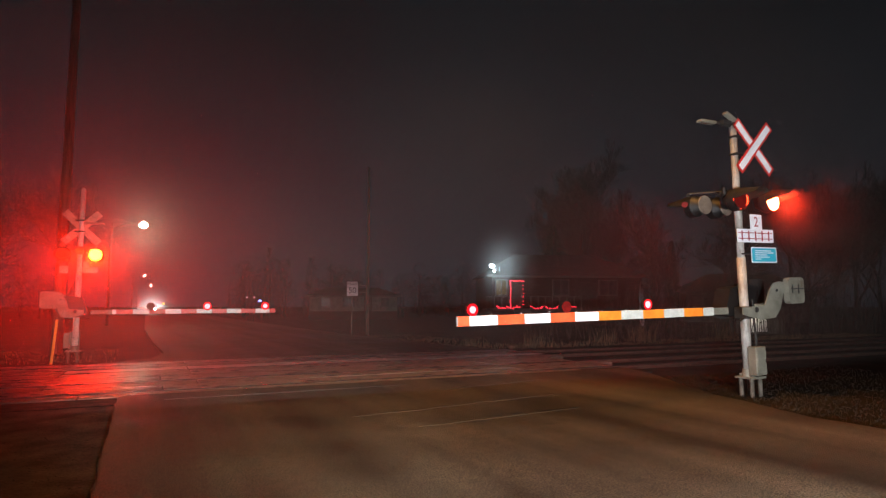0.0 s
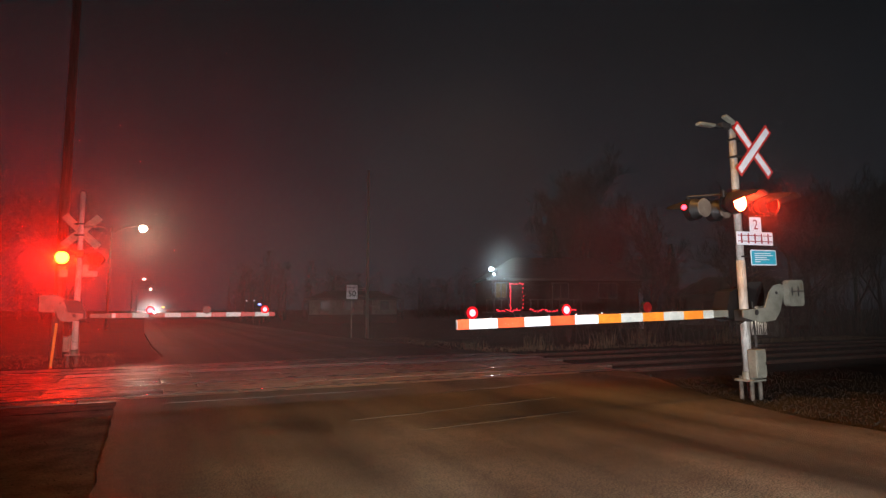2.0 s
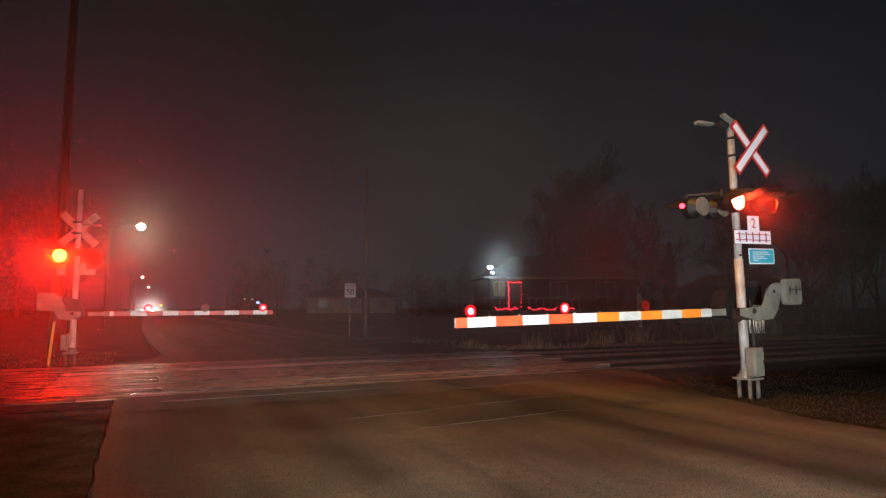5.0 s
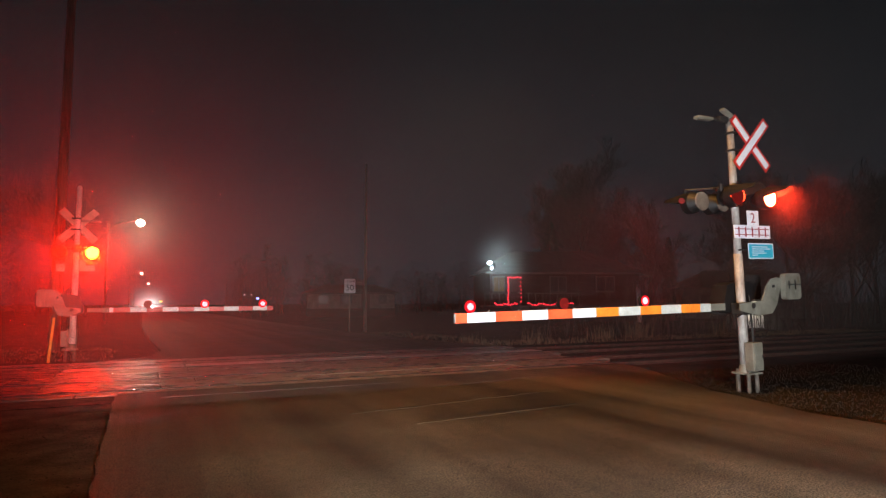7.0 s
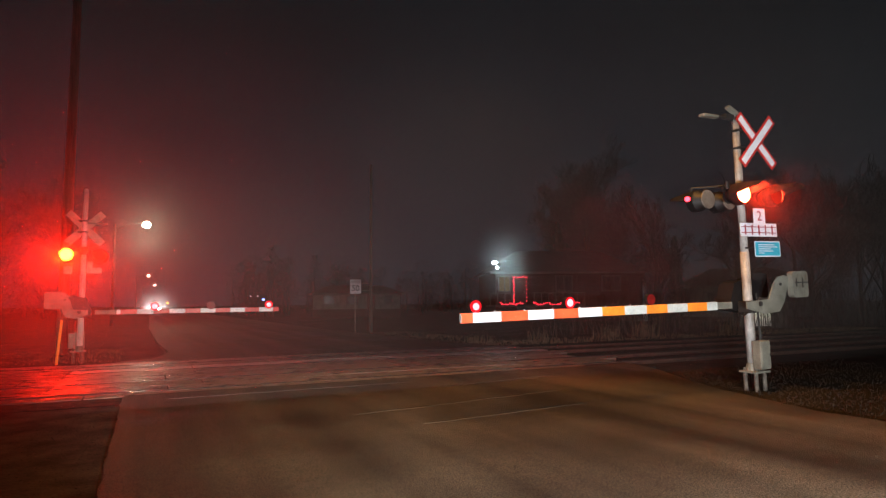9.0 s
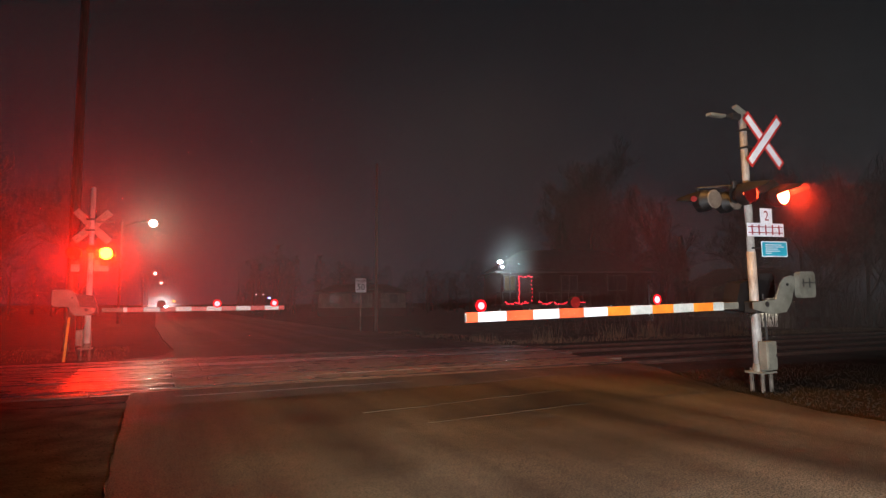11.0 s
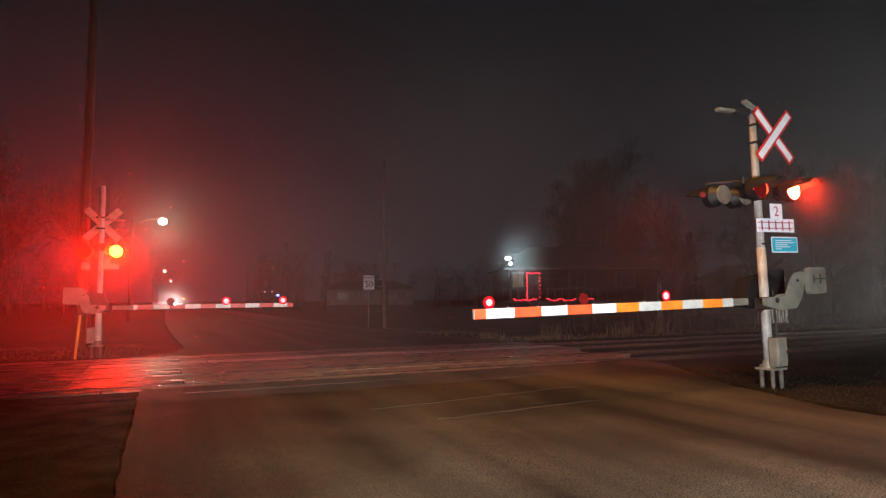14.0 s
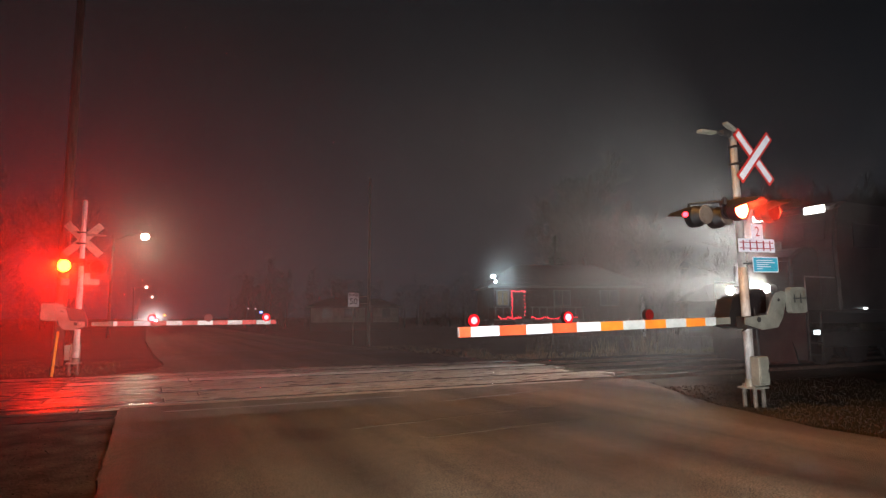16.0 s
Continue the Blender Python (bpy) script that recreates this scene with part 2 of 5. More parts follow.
M_BRICK = surface("dark_brick_wall", (0.026, 0.014, 0.012), (0.055, 0.028, 0.023), 3, 0.85, bump=0.4, stretch=(1, 1, 3))
M_ROOF = surface("asphalt_shingle_roof", (0.022, 0.021, 0.021), (0.05, 0.048, 0.046), 3, 0.9, bump=0.5, fine=25)
M_TRIM = surface("dulled_house_trim", (0.05, 0.05, 0.048), (0.09, 0.09, 0.086), 4, 0.6, bump=0.05)
M_DOOR = surface("dark_house_door", (0.06, 0.02, 0.018), (0.10, 0.035, 0.03), 4, 0.5, bump=0.05)
M_WINDOW = surface("dark_window_glass", (0.012, 0.012, 0.014), (0.02, 0.02, 0.022), 2, 0.28, bump=0.01)
M_WIN_LIT = glow("lamp_lit_curtained_window", (1.0, 0.78, 0.42), 0.09)
M_LED_WHITE = glow("cold_white_floodlight", (0.72, 0.93, 1.0), 200)
M_STREET = glow("street_lamp_glass", (1.0, 0.88, 0.58), 320)
M_STREET_FAR = glow("distant_street_lamp_glass", (1.0, 0.86, 0.6), 50)
M_CAR_LIGHT = glow("car_headlamp_glass", (1.0, 0.96, 0.9), 1500)
M_XMAS = glow("red_string_light", (1.0, 0.03, 0.05), 4.0)
M_XMAS_BLUE = glow("blue_string_light", (0.15, 0.25, 1.0), 6.0)
M_TRAIN_LIT = glow("locomotive_headlamp_glass", (1.0, 0.97, 0.90), TRAIN_GLOW)
M_TRAIN_BOARD = glow("locomotive_number_board", (1.0, 0.98, 0.95), 6.0)
M_TRAIN_STEP = glow("locomotive_step_lamp", (0.85, 0.97, 1.0), 4.0)
M_TRAIN = surface("sooty_black_paint", (0.014, 0.013, 0.013), (0.035, 0.032, 0.030), 3, 0.4, bump=0.1)
M_LAMPCAN = surface("dull_aluminium_lamp_can", (0.16, 0.16, 0.155), (0.22, 0.22, 0.21), 5, 0.6, bump=0.03)
M_CHROME = surface("worn_steel", (0.35, 0.35, 0.34), (0.5, 0.5, 0.48), 5, 0.35, 0.9, bump=0.05)
M_MIST = mist_material("thin_mist", 0.016)


# ---- mesh helpers ----
def part(name, bm, mat, parent=None, label="", smooth=False):
    me = bpy.data.meshes.new(name)
    bmesh.ops.recalc_face_normals(bm, faces=bm.faces)
    bm.to_mesh(me)
    bm.free()
    for m in (mat if isinstance(mat, (list, tuple)) else (mat,)):
        me.materials.append(m)
    if smooth:
        for p in me.polygons:
            p.use_smooth = True
    ob = new(name, me)
    ob.parent = parent
    if label:
        ob["label"] = label
    return ob


def thing(name, m, label, category, group="", kind=""):
    e = new(name)
    e.empty_display_size = 0.2
    e.matrix_basis = m
    return tagged(e, label, category, group, kind)


def box(bm, c, s, m=None, bevel=0.0):
    mat = (m or Matrix()) @ Matrix.LocRotScale(c, None, s)
    r = bmesh.ops.create_cube(bm, size=1, matrix=mat)
    if bevel:
        edges = list({e for v in r["verts"] for e in v.link_edges})
        bmesh.ops.bevel(bm, geom=edges, offset=bevel, segments=2, affect="EDGES", profile=0.5)


def tube(bm, a, b, r0, r1=None, seg=12, caps=True):
    a, b = Vector(a), Vector(b)
    d = b - a
    q = d.to_track_quat("Z", "Y").to_matrix().to_4x4()
    bmesh.ops.create_cone(bm, cap_ends=caps, segments=seg, radius1=r0, radius2=r0 if r1 is None else r1,
                          depth=d.length, matrix=Matrix.Translation((a + b) / 2) @ q)


def plate(bm, outline, thick, m=None):
    """An outline in x and z, as a plate of that thickness along y."""
    m = m or Matrix()
    lo = [bm.verts.new(m @ Vector((x, -thick / 2, z))) for x, z in outline]
    hi = [bm.verts.new(m @ Vector((x, thick / 2, z))) for x, z in outline]
    bm.faces.new(lo)
    bm.faces.new(hi[::-1])
    k = len(lo)
    for i in range(k):
        bm.faces.new((lo[i], hi[i], hi[(i + 1) % k], lo[(i + 1) % k]))


def rounded(w, h, r, n=4):
    pts = []
    for cx, cz, a0 in ((w / 2 - r, h / 2 - r, 0), (-w / 2 + r, h / 2 - r, 90), (-w / 2 + r, -h / 2 + r, 180), (w / 2 - r, -h / 2 + r, 270)):
        for i in range(n + 1):
            a = radians(a0 + 90 * i / n)
            pts.append((cx + r * math.cos(a), cz + r * math.sin(a)))
    return pts


def mesh_of(name, verts, faces, mat, parent=None):
    me = bpy.data.meshes.new(name)
    me.from_pydata([tuple(v) for v in verts], [], [tuple(f) for f in faces])
    me.materials.append(mat)
    ob = new(name, me)
    ob.parent = parent
    return ob


def one_box(name, c, s, mat, parent=None, label="", bevel=0.0):
    bm = bmesh.new()
    box(bm, c, s, bevel=bevel)
    return part(name, bm, mat, parent, label)


def words(name, text, size, m, mat, parent, label=""):
    """Raised lettering as a mesh, from the built-in font."""
    cu = bpy.data.curves.new(name, "FONT")
    cu.body, cu.size, cu.align_x, cu.align_y, cu.extrude = text, size, "CENTER", "CENTER", 0.002
    tmp = bpy.data.objects.new(name, cu)
    me = bpy.data.meshes.new_from_object(tmp)
    bpy.data.objects.remove(tmp)
    me.materials.append(mat)
    ob = new(name, me)
    ob.parent = parent
    ob.matrix_basis = m
    if label:
        ob["label"] = label
    return ob


# ---- ground, road, crossing ----
TRACKS = (12.0, 15.55)
GAUGE = 1.435


def ground():
    xs = np.concatenate([[-3000, -800, -250, -120], np.arange(-60, 80.1, 2.0), [120, 250, 800, 3000]])
    ys = np.concatenate([[-3000, -600, -120, -40], np.arange(-20, 90.1, 2.0), [130, 250, 800, 3000]])
    verts, faces = [], []
    for y in ys:
        for x in xs:
            on = -1.5 < x < 12 or 7 < y < 20 or abs(x) > 100 or abs(y) > 100
            z = -0.10 if on else -0.09 + 0.07 * noise.noise(Vector((x * 0.3, y * 0.3, 0.0)))
            verts.append((x, y, z))
    k = len(xs)
    for j in range(len(ys) - 1):
        for i in range(k - 1):
            faces.append((j * k + i, j * k + i + 1, (j + 1) * k + i + 1, (j + 1) * k + i))
    ob = mesh_of("ground", verts, faces, M_GROUND)
    tagged(ob, "dark flat ground of soil and dead grass", "ground", kind="structure")


def slab(name, outline, z0, z1, mat, label, category):
    bm = bmesh.new()
    lo = [bm.verts.new((x, y, z0)) for x, y in outline]
    hi = [bm.verts.new((x, y, z1)) for x, y in outline]
    bm.faces.new(hi)
    k = len(lo)
    for i in range(k):
        bm.faces.new((lo[i], lo[(i + 1) % k], hi[(i + 1) % k], hi[i]))
    ob = part(name, bm, mat)
    return tagged(ob, label, category, kind="structure")


ground()
def ragged(x0, y0, x1, y1, n, amount, seed):
    """Points along an edge that crumbles a little from side to side."""
    out = []
    for i in range(n + 1):
        f = i / n
        w = amount * (noise.noise(Vector((i * 0.17, seed, 0))) + 0.3 * noise.noise(Vector((i * 0.6, seed, 5))))
        out.append((x0 + (x1 - x0) * f + (w if abs(x1 - x0) < 2 else 0), y0 + (y1 - y0) * f + (0 if abs(x1 - x0) < 2 else w)))
    return out


slab("road", [(-0.3, -40), (7.9, -40)] + ragged(7.9, -2, 7.6, 5.0, 40, 0.10, 1.5) + ragged(7.62, 5.2, 8.1, 6.8, 12, 0.10, 2.5) + ragged(8.15, 7.0, 9.6, 9.9, 24, 0.12, 2.9) + [(9.9, 10.86), (-0.3, 10.86)]
     + ragged(-0.33, 10.6, -0.3, 0.5, 150, 0.035, 3.5), -0.2, 0.0, M_ROAD,
     "worn brown asphalt road leading to the crossing", "road")
slab("road", [(-1.0, 17.2), (10.2, 17.2), (9.8, 20.5), (9.4, 26.5), (9.1, 33), (8.9, 400), (-0.1, 400), (0.0, 42), (0.3, 27), (0.56, 20.4), (0.2, 18.3)], -0.2, 0.0, M_ROAD,
     "worn asphalt road running on beyond the tracks", "road")
slab("shoulder", [(-9, -40), (0.3, -40), (0.3, 10.0)] + ragged(-0.1, 10.0, -9, 9.9, 60, 0.10, 6.5), -0.24, -0.016, M_SHOULDER, "rough gravel shoulder beside the road", "road shoulder")
slab("crossing_bed", [(-7, 10.104), (9.95, 10.104), (10.25, 17.196), (-7, 17.196)], -0.25, -0.03, M_BALLAST, "dark bed under the crossing panels", "crossing")


def crossing_panels():
    root = thing("crossing_surface", pose(0, 0, 0), "worn panels laid between and beside the rails", "crossing surface", kind="structure")
    shared = {}
    rows = []
    for k, yc in enumerate(TRACKS):
        rows += [(yc - 0.33, 0.62, k == 1), (yc + 0.33, 0.62, False), (yc + 1.17, 0.72, False)]
    rows += [(TRACKS[0] - 0.97, 0.32, False), (TRACKS[1] - 1.17, 0.72, False), (13.775, 0.48, False)]
    for yc, w, pale in rows:
        x, j = -6.9 + 0.6 * rows.index((yc, w, pale)) % 1.2, 0
        while x < 8.6:
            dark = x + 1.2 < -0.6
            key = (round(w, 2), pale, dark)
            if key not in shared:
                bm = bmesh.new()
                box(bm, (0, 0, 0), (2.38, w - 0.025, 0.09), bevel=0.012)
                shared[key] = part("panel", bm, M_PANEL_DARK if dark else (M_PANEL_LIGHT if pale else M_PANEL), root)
                ob = shared[key]
            else:
                ob = new("panel", shared[key].data)
                ob.parent = root
            ob.matrix_basis = pose(x + 1.2, yc, -0.045 + random.uniform(-0.008, 0.006), random.uniform(-0.3, 0.3), random.uniform(-0.15, 0.15), 0)
            x += 2.41


crossing_panels()


def rails():
    prof = [(-0.07, -0.17), (0.07, -0.17), (0.07, -0.155), (0.012, -0.14), (0.012, -0.05), (0.035, -0.035), (0.035, -0.004), (0.028, 0.004),
            (-0.028, 0.004), (-0.035, -0.004), (-0.035, -0.035), (-0.012, -0.05), (-0.012, -0.14), (-0.07, -0.155)]
    for yc in TRACKS:
        for s in (-1, 1):
            y = yc + s * (GAUGE / 2 + 0.035)
            bm = bmesh.new()
            a = [bm.verts.new((-160, y + u, v)) for u, v in prof]
            b = [bm.verts.new((340, y + u, v)) for u, v in prof]
            k = len(prof)
            for i in range(k):
                f = bm.faces.new((a[i], a[(i + 1) % k], b[(i + 1) % k], b[i]))
                f.material_index = 1 if i in (6, 7, 8) else 0
            ob = part("rail", bm, (M_RAIL, M_RAILTOP))
            tagged(ob, "steel rail with a polished head and rusty sides", "rail", "rails of the two tracks")


rails()


def track_bed():
    bm = bmesh.new()
    for x0, x1 in ((10.42, 340), (-160, -7.02)):
        prof = [(9.3, -0.17), (9.9, -0.185), (17.2, -0.185), (18.2, -0.17), (18.2, -0.3), (9.3, -0.3)]
        a = [bm.verts.new((x0, y, z)) for y, z in prof]
        b = [bm.verts.new((x1, y, z)) for y, z in prof]
        for i in range(len(prof)):
            k = (i + 1) % len(prof)
            bm.faces.new((a[i], a[k], b[k], b[i]))
        bm.faces.new(a)
        bm.faces.new(b)
    ob = part("track_bed", bm, M_BALLAST)
    tagged(ob, "dark crushed stone bed under both tracks", "ballast", kind="structure")
    # ties near the road are pieces, the far run is joined
    bm = bmesh.new()
    box(bm, (0, 0, 0), (0.22, 2.6, 0.16), bevel=0.012)
    first = part("tie", bm, M_TIE, ob)
    far = bmesh.new()
    for yc in TRACKS:
        for i in range(-60, 260):
            x = 10.75 + 0.58 * i
            if -7.2 < x < 10.6:
                continue
            z = -0.235 + random.uniform(-0.012, 0.006)
            if 10.6 <= x < 42:
                o = first if (yc == TRACKS[0] and 10.7 < x < 10.8) else new("tie", first.data)
                o.parent = ob
                o.matrix_basis = pose(x, yc + random.uniform(-0.05, 0.05), z, 0, 0, random.uniform(-1, 1))
            else:
                box(far, (x, yc, z), (0.22, 2.6, 0.16))
    part("far_ties", far, M_TIE, ob)["kind"] = "stuff"


track_bed()


def scatter_stones(name, n, where, size, mat, label, category, seed):
    """Loose angular stones joined into one mesh."""
    rnd = random.Random(seed)
    base = [Vector(v).normalized() for v in ((1, 1, 1), (1, -1, -1), (-1, 1, -1), (-1, -1, 1), (0, 0, -1.2), (0, 0, 1.2))]
    tri = [(0, 5, 1), (0, 1, 4), (0, 2, 5), (0, 4, 2), (1, 5, 3), (1, 3, 4), (2, 3, 5), (2, 4, 3)]
    verts, faces = [], []
    for _ in range(n):
        x, y, z = where(rnd)
        s = rnd.uniform(0.5, 1.0) * size
        q = Euler((rnd.uniform(0, 6), rnd.uniform(0, 6), rnd.uniform(0, 6))).to_matrix()
        k = len(verts)
        for v in base:
            w = q @ v
            verts.append((x + w.x * s * rnd.uniform(0.7, 1.2), y + w.y * s, z + w.z * s * 0.7))
        faces += [(a + k, b + k, c + k) for a, b, c in tri]
    ob = mesh_of(name, verts, faces, mat)
    return tagged(ob, label, category, kind="stuff")


def bed_spot(r):
    while True:
        x, y = 10.3 + 24 * r.random() ** 1.5, r.uniform(9.7, 18.3)
        if not any(abs(abs(y - t) - 0.75) < 0.06 for t in TRACKS):
            return x, y, -0.20 + r.uniform(0, 0.03)


scatter_stones("ballast_stones", 14000, bed_spot, 0.028, M_STONE, "loose grey crushed stones between the ties", "ballast stones", 3)
def verge_spot(r):
    """A place on the strip of verge between the road's crumbling edge and the tracks."""
    y = 3.8 + 5.9 * r.random()
    edge = 7.75 if y < 5.4 else 7.75 + 0.43 * (y - 5.4)
    return edge + 6.0 * r.random() ** 1.8, y, -0.088


scatter_stones("verge_stones", 1500, verge_spot, 0.02, M_STONE,
               "small stones strewn over the verge by the mast", "gravel", 4)
scatter_stones("shoulder_stones", 3500, lambda r: (-0.4 - 5 * r.random() ** 1.4, 2.2 + 7.3 * r.random(), -0.018), 0.014, M_STONE,
               "small stones strewn over the gravel shoulder", "gravel", 5)


def grass(name, n, where, h, mat, label, seed, width=0.008):
    rnd = random.Random(seed)
    verts, faces = [], []
    for _ in range(n):
        x, y, z = where(rnd)
        hh = h * rnd.uniform(0.4, 1.1)
        a, lean = rnd.uniform(0, 6.28), rnd.uniform(0.1, 0.7) * hh
        dx, dy = math.cos(a), math.sin(a)
        w = width * rnd.uniform(0.6, 1.4)
        k = len(verts)
        for f, ww in ((0, w), (0.55, w * 0.7), (1, w * 0.15)):
            px, py, pz = x + dx * lean * f * f, y + dy * lean * f * f, z + hh * f
            verts += [(px - dy * ww, py + dx * ww, pz), (px + dy * ww, py - dx * ww, pz)]
        faces += [(k, k + 1, k + 3, k + 2), (k + 2, k + 3, k + 5, k + 4)]
    ob = mesh_of(name, verts, faces, mat)
    return tagged(ob, label, "grass", kind="stuff")


grass("verge_grass", 6000, verge_spot, 0.03, M_LITTER, "matted dead grass and leaves on the verge", 7, 0.006)
grass("far_verge_grass", 2600, lambda r: (r.uniform(9.8, 34), 18.3 + 2.2 * r.random() ** 1.5, -0.1), 0.13, M_STRAW, "dry straw-coloured grass along the far side of the tracks", 8, 0.012)
grass("left_verge_grass", 1500, lambda r: (r.uniform(-7, -0.7), r.uniform(18.7, 24), -0.1), 0.08, M_STRAW, "dead grass round the far signal mast", 9, 0.012)
for gx, gy, n, h in ((13.4, 19.5, 60, 0.6), (17.2, 20.0, 60, 0.6), (18.9, 19.8, 110, 0.9), (11.2, 20.4, 50, 0.4), (24.5, 20.2, 90, 0.8)):
    grass("grass_tuft", n, lambda r: (gx + r.gauss(0, 0.28), gy + r.gauss(0, 0.25), -0.1), h, M_STRAW, "tall dry grass tuft beside the tracks", int(gx * 10), 0.012)


for gy, gx0, gx1 in ((26.5, 9.5, 12.5), (22.5, 9.8, 12.5)):
    grass("verge_strip", 500, lambda r: (r.uniform(gx0, gx1), gy + r.uniform(-3.4, 3.4), -0.1), 0.10, M_STRAW, "low pale grass along the far road edge", int(gy), 0.012)


def road_marks():
    """Worn pale lines across the lane and a dark tar seam, thin films on the asphalt."""
    for y0, y1, x0, x1, w, mat, label in ((7.52, 8.10, 2.4, 5.9, 0.07, M_FADED, "faint worn pale line across the asphalt"),
                                          (6.62, 6.86, 2.9, 5.4, 0.06, M_FADED, "faint worn pale line across the asphalt"),
                                          (9.30, 9.80, 4.4, 7.0, 0.06, M_TAR, "dark tar seam across the asphalt"),
                                          (10.15, 10.20, 0.3, 4.2, 0.045, M_TAR, "dark tar seam across the asphalt")):
        n = 36
        verts, faces = [], []
        for i in range(n + 1):
            f = i / n
            x, y = x0 + (x1 - x0) * f, y0 + (y1 - y0) * f + 0.05 * noise.noise(Vector((i * 0.21, y0, 0)))
            half = w * (0.15 + 0.85 * math.sin(math.pi * f) ** 0.5) * (0.6 + 0.8 * abs(noise.noise(Vector((i * 0.4, y0, 9)))))
            verts += [(x, y - half / 2, 0.0), (x, y - half / 2, 0.004), (x, y + half / 2, 0.004), (x, y + half / 2, 0.0)]
            if i:
                k = 4 * i
                faces += [(k - 4 + j, k + j, k + j + 1, k - 3 + j) for j in range(3)]
        tagged(mesh_of("road_mark", verts, faces, mat), label, "road mark", "marks on the road")


M_FADED = surface("worn_road_paint", (0.036, 0.029, 0.020), (0.066, 0.054, 0.038), 5, 0.8, bump=0.3, fine=60, spec=0.1)
M_TAR = surface("tar_seal", (0.008, 0.007, 0.006), (0.018, 0.015, 0.012), 5, 0.5, bump=0.3, fine=40)
road_marks()


# ---- crossing signals ----
FLIPS = []      # barrier lamp discs that turn: (object, pose, side on which they are lit)
DRUMS = []      # signal lamp drums that turn, likewise


def lens_disc(name, r, lit, parent, m, side, label, rim=0.14):
    """A barrier lamp disc, bright on its front (-y) and dark on its back, that turns about its upright axis."""
    bm = bmesh.new()
    bmesh.ops.create_cone(bm, cap_ends=True, segments=28, radius1=r, radius2=r, depth=0.012, matrix=pose(0, 0, 0, 90))
    for f in bm.faces:
        f.normal_update()
        f.material_index = 0 if f.normal.y < -0.9 else 1
    front = [f for f in bm.faces if f.material_index == 0]
    inner = bmesh.ops.inset_individual(bm, faces=front, thickness=r * rim)
    for f in inner["faces"]:
        f.material_index = 2
    ob = part(name, bm, (lit, M_LENS_OFF, M_LIT_RIM), parent, label)
    ob.matrix_basis = m
    FLIPS.append((ob, m, side))
    return ob


def lens_drum(name, r, lit, dim, parent, m, side, label):
    """Three lenses round an upright axis, which turn to the front in turn: bright, fading and dark."""
    bm = bmesh.new()
    far = r / math.sqrt(3) + 0.003
    for k in range(3):
        turn = pose(0, 0, 0, 0, 0, 120 * k)
        made = bmesh.ops.create_cone(bm, cap_ends=True, segments=28, radius1=r, radius2=r, depth=0.005, matrix=turn @ pose(0, -far, 0, 90))
        out = turn.to_3x3() @ Vector((0, -1, 0))
        for f in {f for v in made["verts"] for f in v.link_faces}:
            f.normal_update()
            f.material_index = k if f.normal.dot(out) > 0.9 else 3
    ob = part(name, bm, (lit, dim, M_LENS_OFF, M_BLACK), parent, label)
    ob.matrix_basis = m
    DRUMS.append((ob, m, side))
    return ob


